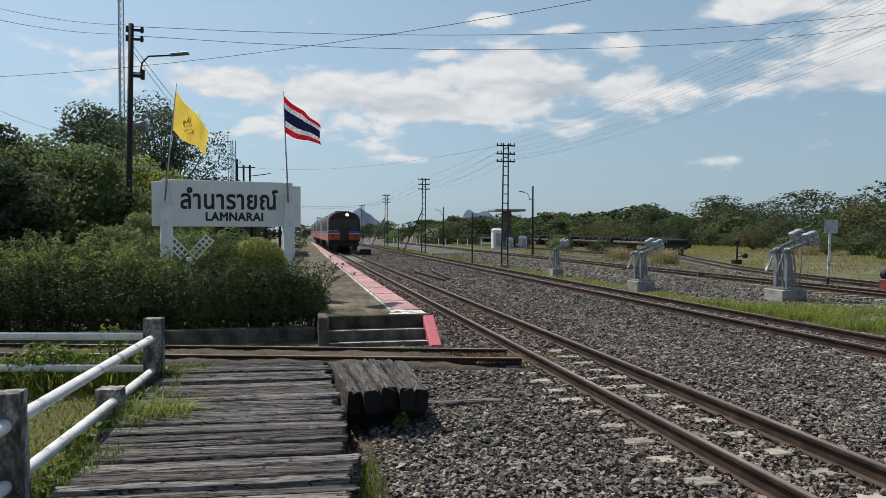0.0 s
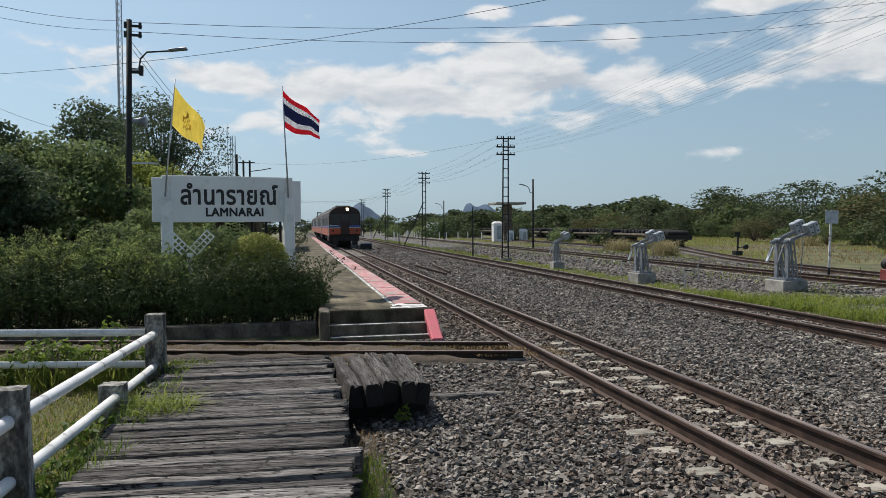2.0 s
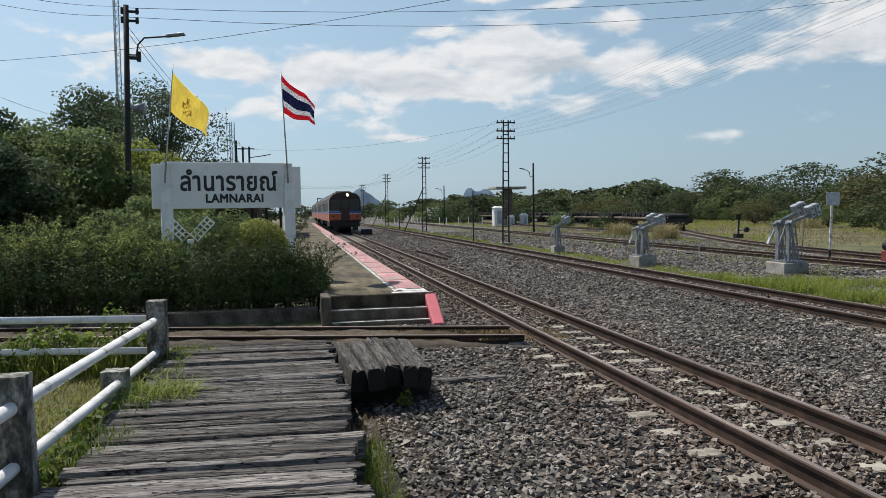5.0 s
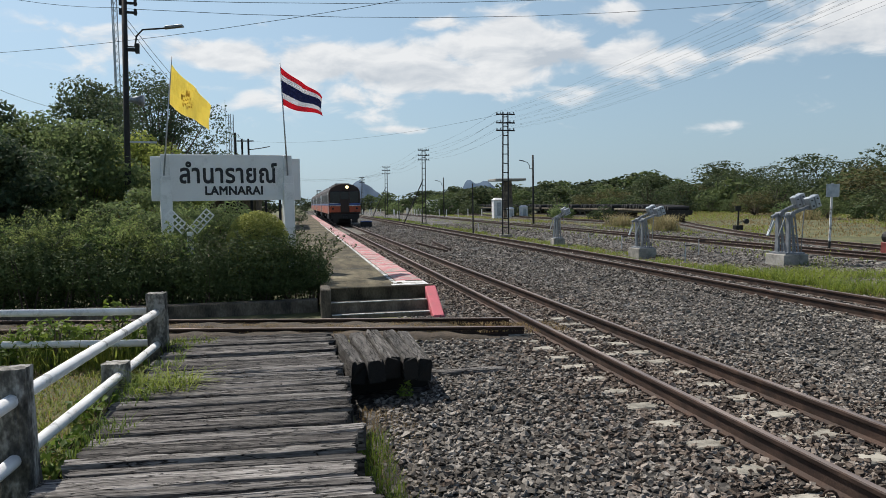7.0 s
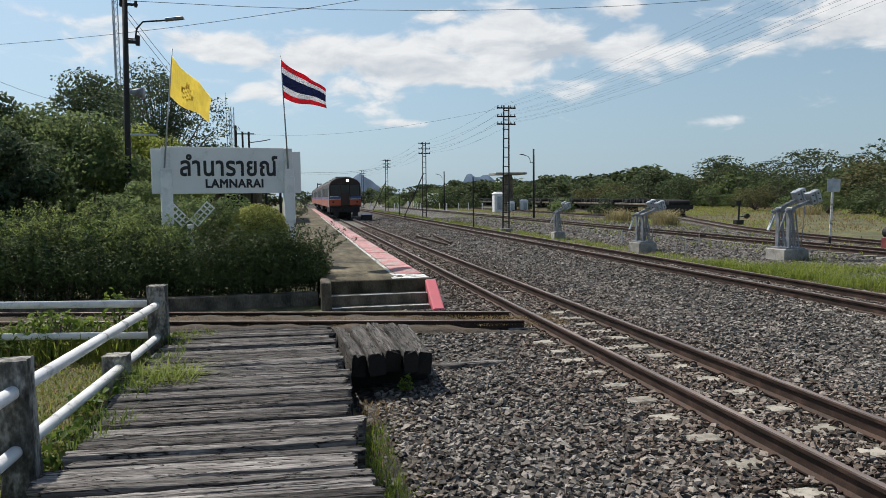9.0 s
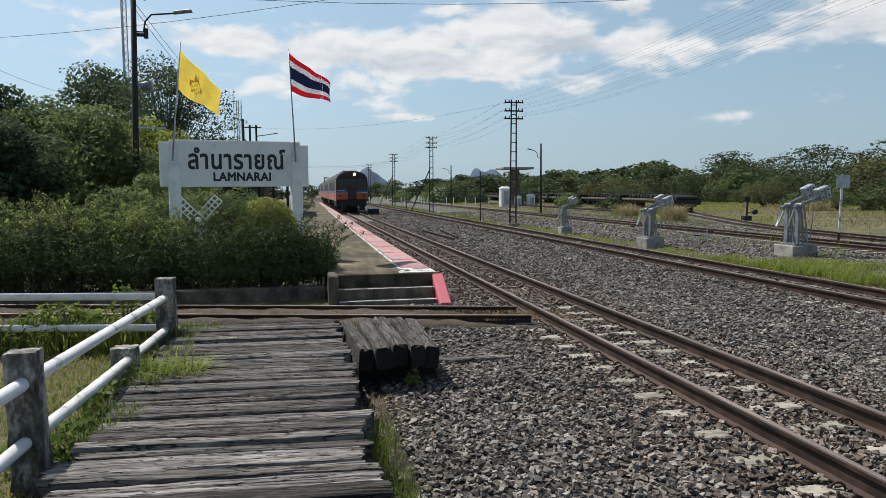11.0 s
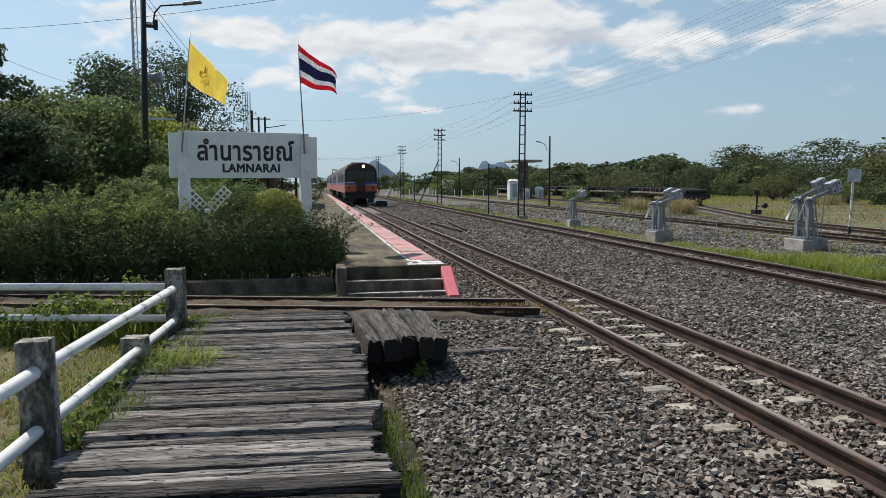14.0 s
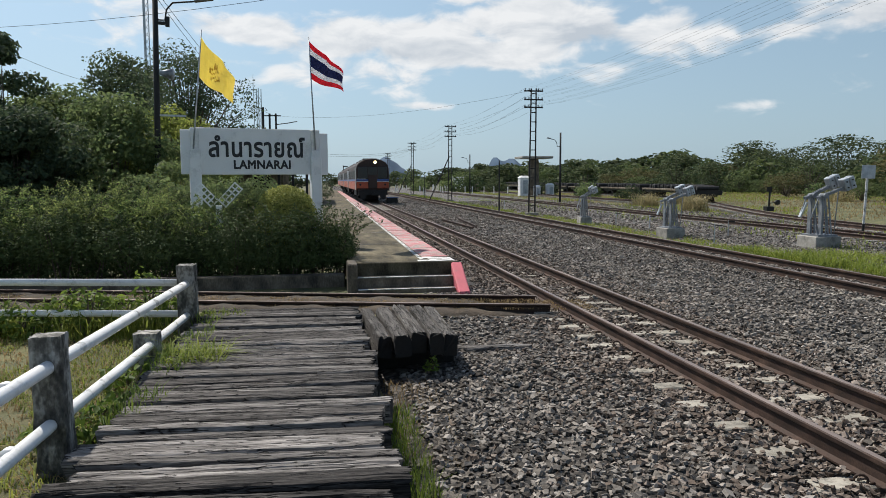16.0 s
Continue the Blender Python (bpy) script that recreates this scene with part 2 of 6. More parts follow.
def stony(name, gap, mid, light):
    """A bed of broken stones: random tone for each stone, shade painted dark into the gaps, patches at larger scale."""
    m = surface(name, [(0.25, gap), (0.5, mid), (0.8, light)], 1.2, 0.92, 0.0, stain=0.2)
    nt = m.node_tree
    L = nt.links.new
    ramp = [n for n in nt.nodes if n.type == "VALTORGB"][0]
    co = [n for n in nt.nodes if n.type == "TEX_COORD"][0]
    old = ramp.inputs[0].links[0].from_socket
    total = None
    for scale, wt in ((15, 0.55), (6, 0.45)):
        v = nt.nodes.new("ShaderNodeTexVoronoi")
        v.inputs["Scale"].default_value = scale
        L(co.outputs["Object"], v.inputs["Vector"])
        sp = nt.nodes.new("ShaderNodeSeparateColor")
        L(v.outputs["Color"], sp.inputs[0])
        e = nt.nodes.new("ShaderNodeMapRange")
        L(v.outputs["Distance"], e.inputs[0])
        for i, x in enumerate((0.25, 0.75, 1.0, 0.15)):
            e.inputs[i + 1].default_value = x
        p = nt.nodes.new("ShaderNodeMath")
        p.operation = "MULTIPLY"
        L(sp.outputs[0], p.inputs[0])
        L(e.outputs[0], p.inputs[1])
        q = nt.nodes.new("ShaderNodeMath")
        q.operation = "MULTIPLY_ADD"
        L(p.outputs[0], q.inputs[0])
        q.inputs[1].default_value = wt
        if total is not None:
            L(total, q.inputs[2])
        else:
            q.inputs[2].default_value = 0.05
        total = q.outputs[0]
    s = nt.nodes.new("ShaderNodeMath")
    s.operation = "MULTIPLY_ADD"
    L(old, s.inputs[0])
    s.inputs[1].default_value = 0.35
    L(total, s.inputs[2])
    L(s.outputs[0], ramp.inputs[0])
    bp = nt.nodes.new("ShaderNodeBump")
    bp.inputs["Strength"].default_value, bp.inputs["Distance"].default_value = 1.0, 0.05
    L(total, bp.inputs["Height"])
    L(bp.outputs[0], nt.nodes["Principled BSDF"].inputs["Normal"])
    return m


M = {}
M["stone"] = surface("ballast_stone", [(0.15, (0.042, 0.036, 0.031)), (0.5, (0.196, 0.174, 0.150)), (0.86, (0.39, 0.355, 0.315)), (1.0, (0.56, 0.52, 0.475))], 9, 0.85, 0.5, fine=90, rand=0.56, island=True, stain=0.15, depth=0.006)
M["stone_rusty"] = surface("rust_stained_stone", [(0.15, (0.036, 0.027, 0.021)), (0.5, (0.168, 0.132, 0.107)), (0.9, (0.37, 0.32, 0.275))], 9, 0.88, 0.5, fine=90, rand=0.56, island=True, stain=0.15, depth=0.006)
for k in ("stone", "stone_rusty"):
    M[k].node_tree.nodes["Principled BSDF"].inputs["Specular IOR Level"].default_value = 0.15
M["wornwhite"] = surface("worn_white_paint", [(0.30, (0.16, 0.15, 0.13)), (0.42, (0.40, 0.39, 0.37)), (0.56, (0.72, 0.72, 0.70))], 7, 0.85, 0.2, fine=30, stain=0.2)
# bed kept almost black, as painted shadow between the loose stones
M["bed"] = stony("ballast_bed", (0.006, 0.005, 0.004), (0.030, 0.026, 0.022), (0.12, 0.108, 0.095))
M["gravel"] = stony("yard_gravel", (0.014, 0.012, 0.010), (0.075, 0.068, 0.06), (0.27, 0.25, 0.22))
M["soil"] = surface("soil", [(0.3, (0.035, 0.026, 0.016)), (0.5, (0.058, 0.043, 0.029)), (0.75, (0.105, 0.080, 0.056))], 5, 0.95, 1.0, fine=38, stain=0.4, depth=0.03)
M["field"] = surface("grassy_ground", [(0.28, (0.03, 0.045, 0.014)), (0.46, (0.09, 0.095, 0.032)), (0.58, (0.13, 0.125, 0.05)), (0.75, (0.21, 0.175, 0.085))], 2.2, 0.95, 0.8, fine=30, stain=0.45, depth=0.04)
M["plank"] = timber("weathered_timber")
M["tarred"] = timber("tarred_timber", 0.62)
for k in ("plank", "tarred"):
    M[k].node_tree.nodes["Principled BSDF"].inputs["Specular IOR Level"].default_value = 0.2
M["plank_end"] = surface("timber_block_grain", [(0.28, (0.012, 0.011, 0.01)), (0.5, (0.05, 0.045, 0.04)), (0.75, (0.12, 0.11, 0.10))], 7, 0.85, 1.0, stretch=(5, 0.25, 5), fine=26, rand=0.2, stain=0.35, depth=0.02)
# near black: the shade on the ends facing away from the sun is in the colour
M["endgrain"] = surface("shade_black_end_grain", [(0.3, (0.004, 0.004, 0.0035)), (0.7, (0.016, 0.014, 0.012))], 12, 0.95, 0.6, fine=50)
M["rust"] = surface("rusty_steel", [(0.3, (0.028, 0.016, 0.011)), (0.55, (0.060, 0.034, 0.024)), (0.8, (0.115, 0.072, 0.052))], 5, 0.75, 0.25, fine=70, metal=0.25, stain=0.3)
M["railtop"] = surface("worn_rail_steel", [(0.3, (0.17, 0.125, 0.105)), (0.7, (0.30, 0.24, 0.21))], 4, 0.5, 0.08, stretch=(1, 0.1, 1), fine=60, metal=0.5, stain=0.2)
M["conc"] = surface("grey_concrete", [(0.25, (0.13, 0.125, 0.11)), (0.5, (0.30, 0.285, 0.255)), (0.75, (0.43, 0.41, 0.37))], 3.5, 0.9, 0.35, fine=45, stain=0.35)
M["oldconc"] = surface("weathered_concrete_post", [(0.26, (0.022, 0.021, 0.018)), (0.42, (0.085, 0.080, 0.070)), (0.50, (0.17, 0.16, 0.142)), (0.62, (0.36, 0.345, 0.315))], 8, 0.92, 0.9, stretch=(1, 1, 0.55), fine=40, stain=0.5, depth=0.02)
M["slab"] = surface("platform_concrete", [(0.25, (0.040, 0.034, 0.021)), (0.46, (0.108, 0.092, 0.060)), (0.75, (0.225, 0.195, 0.135))], 2.6, 0.92, 0.4, stretch=(1.6, 0.35, 1), fine=30, stain=0.45)
M["slab"].node_tree.nodes["Principled BSDF"].inputs["Specular IOR Level"].default_value = 0.15
M["sleeper"] = surface("sleeper_concrete", [(0.25, (0.14, 0.125, 0.10)), (0.6, (0.40, 0.37, 0.31))], 9, 0.9, 0.4, fine=70, stain=0.25)
M["white"] = surface("white_paint", [(0.25, (0.62, 0.62, 0.61)), (0.5, (0.82, 0.82, 0.815)), (0.8, (0.86, 0.86, 0.855))], 5, 0.5, 0.12, fine=60, stain=0.12)
M["pipe"] = surface("white_painted_pipe", [(0.22, (0.55, 0.55, 0.54)), (0.45, (0.80, 0.80, 0.80)), (0.8, (0.86, 0.86, 0.86))], 6, 0.38, 0.08, fine=40, stain=0.10)
M["signwhite"] = surface("sign_paint", [(0.25, (0.66, 0.66, 0.65)), (0.42, (0.82, 0.82, 0.815)), (0.8, (0.87, 0.87, 0.87))], 2.5, 0.6, 0.1, fine=30, stain=0.10)
M["black"] = surface("black_paint", [(0.3, (0.012, 0.012, 0.014)), (0.7, (0.03, 0.03, 0.033))], 5, 0.6, 0.1, stain=0.1)
M["dark"] = surface("dark_steel", [(0.3, (0.010, 0.010, 0.010)), (0.7, (0.03, 0.028, 0.027))], 6, 0.6, 0.2, metal=0.3)
M["galv"] = surface("galvanised_steel", [(0.3, (0.30, 0.33, 0.36)), (0.7, (0.50, 0.53, 0.56))], 6, 0.45, 0.1, metal=0.6, stain=0.2)
M["greypole"] = surface("grey_pole_concrete", [(0.3, (0.014, 0.0135, 0.013)), (0.7, (0.04, 0.039, 0.038))], 4, 0.9, 0.3, stain=0.3)
M["pink"] = surface("faded_red_paint", [(0.34, (0.22, 0.18, 0.15)), (0.45, (0.46, 0.36, 0.33)), (0.54, (0.46, 0.18, 0.185)), (0.8, (0.56, 0.20, 0.215))], 3.4, 0.85, 0.25, fine=30, stain=0.25)
M["steppaint"] = surface("bright_red_paint", [(0.25, (0.50, 0.20, 0.20)), (0.42, (0.66, 0.15, 0.18)), (0.8, (0.74, 0.19, 0.23))], 5, 0.75, 0.25, fine=50, stain=0.15)
# stains, plus a darker base that carries the shade of backlit risers and wall
M["stained"] = surface("stained_shaded_concrete", [(0.25, (0.034, 0.027, 0.020)), (0.5, (0.130, 0.106, 0.078)), (0.75, (0.26, 0.22, 0.17))], 4, 0.92, 0.4, stretch=(1, 1, 0.5), fine=40, stain=0.4)
M["orange"] = surface("orange_red_paint", [(0.3, (0.36, 0.060, 0.020)), (0.7, (0.46, 0.085, 0.028))], 3, 0.4, 0.05, stain=0.2)
M["maroon"] = surface("brown_body_paint", [(0.3, (0.028, 0.014, 0.010)), (0.7, (0.05, 0.024, 0.017))], 3, 0.6, 0.05, stain=0.2)
M["blue"] = surface("blue_stripe_paint", [(0.3, (0.03, 0.08, 0.28)), (0.7, (0.05, 0.12, 0.36))], 3, 0.4, 0.05, stain=0.15)
M["steelside"] = surface("stainless_side", [(0.3, (0.34, 0.35, 0.37)), (0.7, (0.52, 0.53, 0.55))], 3, 0.4, 0.05, metal=0.6)
M["roof"] = surface("grey_roof", [(0.3, (0.10, 0.10, 0.10)), (0.7, (0.2, 0.2, 0.2))], 3, 0.7, 0.1)
M["red"] = surface("red_brown_paint", [(0.3, (0.16, 0.03, 0.025)), (0.7, (0.26, 0.055, 0.045))], 5, 0.6, 0.1)
M["bark"] = surface("bark", [(0.3, (0.045, 0.035, 0.026)), (0.7, (0.14, 0.11, 0.085))], 6, 0.95, 0.8, stretch=(1, 1, 0.3), fine=40)
# the blue of aerial haze is put into the hills' own colour
M["hill"] = surface("haze_tinted_hill", [(0.3, (0.036, 0.075, 0.132)), (0.7, (0.056, 0.104, 0.168))], 0.01, 1.0, 0, fine=0.03, stain=0.2)
M["glass"] = surface("dark_window_glass", [(0.3, (0.008, 0.009, 0.01)), (0.7, (0.016, 0.017, 0.02))], 2, 0.16, 0, rough_var=0.05)
M["dirtyglass"] = surface("dusty_window_glass", [(0.3, (0.012, 0.012, 0.012)), (0.7, (0.028, 0.026, 0.024))], 2, 0.5, 0, rough_var=0.1)
M["lampglow"] = glow("headlamp_glow", (1.0, 0.74, 0.36), 6)
M["leaf_hedge"] = leaf_material("hedge_leaf", (0.019, 0.042, 0.017), (0.078, 0.125, 0.046), 0.16, 0.7)
M["leaf_feather"] = leaf_material("feathery_leaf", (0.065, 0.12, 0.040), (0.23, 0.31, 0.11), 0.68, 0.6)
M["leaf_yellow"] = leaf_material("yellow_green_leaf", (0.085, 0.12, 0.024), (0.40, 0.47, 0.14), 0.26, 0.65)
M["leaf_dark"] = leaf_material("dark_tree_leaf", (0.028, 0.056, 0.034), (0.100, 0.150, 0.076), 0.36, 0.6)
M["leaf_mid"] = leaf_material("tree_leaf", (0.046, 0.092, 0.042), (0.170, 0.245, 0.100), 0.58, 0.6)
M["leaf_fresh"] = leaf_material("fresh_tree_leaf", (0.070, 0.120, 0.030), (0.25, 0.33, 0.085), 0.60, 0.6)
M["leaf_wood"] = leaf_material("wood_leaf", (0.036, 0.072, 0.030), (0.115, 0.165, 0.065), 0.42, 0.65)
M["leaf_olive"] = leaf_material("olive_tree_leaf", (0.045, 0.055, 0.022), (0.115, 0.118, 0.05), 0.28, 0.65)
M["leaf_far"] = leaf_material("far_wood_leaf", (0.026, 0.048, 0.026), (0.080, 0.115, 0.052), 0.30, 0.7)
M["grass"] = leaf_material("grass_blade", (0.075, 0.135, 0.018), (0.24, 0.325, 0.06), 0.45)
M["lawn"] = leaf_material("lawn_blade", (0.075, 0.125, 0.022), (0.27, 0.34, 0.075), 0.45)
M["weedleaf"] = leaf_material("weed_leaf", (0.030, 0.075, 0.014), (0.17, 0.27, 0.05), 0.42)
M["tensioner"] = surface("dull_galvanised_steel", [(0.3, (0.15, 0.165, 0.185)), (0.7, (0.30, 0.32, 0.345))], 6, 0.55, 0.1, metal=0.3, stain=0.3)
M["plume"] = leaf_material("pale_plume_grass", (0.14, 0.15, 0.07), (0.36, 0.35, 0.20), 0.4)
M["weedgrass"] = leaf_material("weed_blade", (0.05, 0.10, 0.016), (0.17, 0.26, 0.045), 0.40)
M["drygrass"] = leaf_material("dry_grass_blade", (0.12, 0.095, 0.042), (0.29, 0.235, 0.115), 0.35)
M["flag_red"] = cloth("flag_red", (0.74, 0.075, 0.11), 0.62)
M["flag_white"] = cloth("flag_white", (0.85, 0.85, 0.87), 0.55)
M["flag_blue"] = cloth("flag_blue", (0.045, 0.05, 0.17), 0.4)
M["flag_yellow"] = cloth("flag_yellow", (0.92, 0.80, 0.30), 0.70)
M["flag_mark"] = cloth("flag_emblem", (0.72, 0.55, 0.15), 0.6)

# ---- mesh helpers ----


class Geo:
    """Collects boxes, tubes and sheets for one mesh."""

    def __init__(self):
        self.v, self.f, self.m = [], [], []

    def add(self, verts, faces, mi=0):
        k = len(self.v)
        self.v += [tuple(p) for p in verts]
        self.f += [tuple(i + k for i in q) for q in faces]
        self.m += [mi] * len(faces)
        return self

    def box(self, c, s, turn=None, mi=0, top=(1, 1)):
        pts = []
        for z in (-1, 1):
            for x, y in ((-1, -1), (1, -1), (1, 1), (-1, 1)):
                kx, ky = top if z > 0 else (1, 1)
                p = Vector((x * s[0] / 2 * kx, y * s[1] / 2 * ky, z * s[2] / 2))
                if turn is not None:
                    p = turn @ p
                pts.append(p + Vector(c))
        return self.add(pts, [(3, 2, 1, 0), (4, 5, 6, 7), (0, 1, 5, 4), (1, 2, 6, 5), (2, 3, 7, 6), (3, 0, 4, 7)], mi)

    def tube(self, p, q, r, r2=None, n=8, mi=0, caps=True):
        p, q = Vector(p), Vector(q)
        r2 = r if r2 is None else r2
        d = (q - p).normalized()
        a = d.orthogonal().normalized()
        b = d.cross(a)
        pts = []
        for c, rr in ((p, r), (q, r2)):
            pts += [c + (a * math.cos(6.2832 * i / n) + b * math.sin(6.2832 * i / n)) * rr for i in range(n)]
        faces = [(i, (i + 1) % n, n + (i + 1) % n, n + i) for i in range(n)]
        if caps:
            faces += [tuple(range(n - 1, -1, -1)), tuple(range(n, 2 * n))]
        return self.add(pts, faces, mi)

    def path(self, pts, r, n=6, mi=0):
        """One bent round bar through the points."""
        pts = [Vector(p) for p in pts]
        ring = []
        a = None
        for i, p in enumerate(pts):
            d = (pts[min(i + 1, len(pts) - 1)] - pts[max(i - 1, 0)]).normalized()
            a = d.orthogonal().normalized() if a is None else (a - d * a.dot(d)).normalized()
            b = d.cross(a)
            ring += [p + (a * math.cos(6.2832 * k / n) + b * math.sin(6.2832 * k / n)) * r for k in range(n)]
        faces = [(i * n + k, i * n + (k + 1) % n, (i + 1) * n + (k + 1) % n, (i + 1) * n + k) for i in range(len(pts) - 1) for k in range(n)]
        faces += [tuple(range(n - 1, -1, -1)), tuple(range((len(pts) - 1) * n, len(pts) * n))]
        return self.add(ring, faces, mi)

    def extrude(self, profile, p, q, mi=0):
        """A profile in (sideways, up) drawn out from p to q."""
        p, q = Vector(p), Vector(q)
        d = (q - p).normalized()
        side = d.cross(Vector((0, 0, 1))).normalized()
        upw = side.cross(d)
        n = len(profile)
        pts = [c + side * x + upw * z for c in (p, q) for x, z in profile]
        faces = [(i, n + i, n + (i + 1) % n, (i + 1) % n) for i in range(n)] + [tuple(range(n)), tuple(range(2 * n - 1, n - 1, -1))]
        return self.add(pts, faces, mi)


def mesh_of(name, geo, mats, bevel=0.0, smooth=False, segments=1):
    me = bpy.data.meshes.new(name)
    me.from_pydata(geo.v, [], geo.f)
    for m in mats if isinstance(mats, (list, tuple)) else [mats]:
        me.materials.append(m)
    me.polygons.foreach_set("material_index", geo.m)
    bm = bmesh.new()
    bm.from_mesh(me)
    bmesh.ops.recalc_face_normals(bm, faces=bm.faces)
    if bevel:
        es = [e for e in bm.edges if len(e.link_faces) == 2 and e.calc_face_angle(0) > 0.6]
        bmesh.ops.bevel(bm, geom=es, offset=bevel, segments=segments, affect="EDGES", clamp_overlap=True)
    bm.to_mesh(me)
    bm.free()
    if smooth:
        me.polygons.foreach_set("use_smooth", [True] * len(me.polygons))
    return me


def part(name, geo, mats, parent=None, label="", bevel=0.0, smooth=False):
    ob = new(name, mesh_of(name, geo, mats, bevel, smooth))
    ob.parent = parent
    return tagged(ob, label)


def piece(name, me, parent, m):
    ob = new(name, me)
    ob.parent = parent
    ob.matrix_basis = m
    return ob


def thing(name, label, category, at=(0, 0, 0), rz=0.0, group="", kind=""):
    ob = new(name)
    ob.empty_display_size = 0.2
    ob.matrix_basis = pose(*at, 0, 0, rz)
    return tagged(ob, label, category, group, kind)


def raw_mesh(name, V, F, mat, flat=False):
    """A large mesh straight from arrays of vertices and triangles."""
    me = bpy.data.meshes.new(name)
    nf = len(F)
    me.vertices.add(len(V))
    me.vertices.foreach_set("co", np.asarray(V, dtype=np.float32).ravel())
    k = F.shape[1]
    me.loops.add(nf * k)
    me.loops.foreach_set("vertex_index", np.asarray(F, dtype=np.int32).ravel())
    me.polygons.add(nf)
    me.polygons.foreach_set("loop_start", np.arange(nf, dtype=np.int32) * k)
    me.polygons.foreach_set("loop_total", np.full(nf, k, dtype=np.int32))
    me.materials.append(mat)
    me.update()
    me.validate()
    if flat:
        me.shade_flat()
    return me


rng = np.random.default_rng(7)


def leaves_mesh(name, centres, normals, size, mat, aspect=0.45, jitter=0.9, stem_up=0.0):
    """Small leaf blades (two triangles, folded) at the given places."""
    n = len(centres)
    nrm = normals + rng.normal(0, jitter, (n, 3))
    nrm /= np.linalg.norm(nrm, axis=1, keepdims=True) + 1e-9
    a = rng.normal(0, 1, (n, 3))
    a[:, 2] += stem_up
    a -= (a * nrm).sum(1, keepdims=True) * nrm
    a /= np.linalg.norm(a, axis=1, keepdims=True) + 1e-9
    b = np.cross(nrm, a)
    s = size * rng.uniform(0.6, 1.3, (n, 1))
    V = np.empty((n, 4, 3))
    V[:, 0] = centres - a * s * 0.5
    V[:, 1] = centres + b * s * aspect * 0.5 + nrm * s * 0.08
    V[:, 2] = centres + a * s * 0.5
    V[:, 3] = centres - b * s * aspect * 0.5 + nrm * s * 0.08
    k = np.arange(n)[:, None] * 4
    F = np.concatenate([k + [0, 1, 2], k + [0, 2, 3]])
    return raw_mesh(name, V.reshape(-1, 3), F, mat)


def blades_mesh(name, xy, z, height, mat, width=0.012, lean=0.5):
    """Grass blades of two bent segments."""
    n = len(xy)
    ang = rng.uniform(0, 6.283, n)
    h = height * rng.uniform(0.4, 1.2, n)
    ln = lean * rng.uniform(0.1, 1.2, n) * h
    d = np.stack([np.cos(ang), np.sin(ang)], 1)
    w = np.stack([-d[:, 1], d[:, 0]], 1) * (width * rng.uniform(0.6, 1.3, n))[:, None]
    V = np.empty((n, 5, 3))
    for i, (t, ww, k) in enumerate(((0, 1, 0), (0, -1, 0), (0.6, 0.8, 0.3), (0.6, -0.8, 0.3), (1.0, 0, 1.0))):
        V[:, i, :2] = xy + w * ww / 2 + d * (ln * k)[:, None]
        V[:, i, 2] = z + h * t * (1 - 0.25 * k * lean)
    k = np.arange(n)[:, None] * 5
    F = np.concatenate([k + [0, 1, 3], k + [0, 3, 2], k + [2, 3, 4]])
    return raw_mesh(name, V.reshape(-1, 3), F, mat)

# ---- ground and ballast ----


def smooth(a, b, x):
    t = np.clip((x - a) / (b - a), 0, 1)
    return t * t * (3 - 2 * t)


def ground_z(x, y):
    """Level of the soil: a low verge on the side of the fence, a ditch beside the crossing, flat beyond."""
    left = 0.20 * (1 - smooth(-1.75, -1.35, x)) * (1 - smooth(10.2, 11.2, y))
    return -0.14 + left + 0.14 * smooth(10.0, 11.0, y) * (1 - smooth(1.5, 4.0, x))


def bed_z(x, y):
    z = np.interp(x, [0.3, 0.7, 2.7, 3.0, 4.15, 5.3, 6.0, 7.2, 8.4, 9.0, 11.0, 12.0, 12.8], [-0.20, -0.07, -0.01, 0.0, -0.015, 0.0, -0.01, -0.07, -0.01, 0.0, 0.0, -0.12, -0.3])
    return z + 0.05 * np.sin(x * 2.1 + y * 0.7) * np.sin(y * 1.3) * smooth(5.4, 6.4, x) * (1 - smooth(8.0, 8.6, x)) + 0.02 * np.sin(y * 2.3 + x) * (1 - smooth(2.4, 2.9, x))


def grid_mesh(name, xs, ys, zf, mat):
    X, Y = np.meshgrid(xs, ys)
    V = np.stack([X.ravel(), Y.ravel(), zf(X.ravel(), Y.ravel())], 1)
    nx = len(xs)
    i, j = np.meshgrid(np.arange(nx - 1), np.arange(len(ys) - 1))
    k = (j * nx + i).ravel()
    F = np.stack([k, k + 1, k + nx + 1, k + nx], 1)
    return raw_mesh(name, V, F, mat)


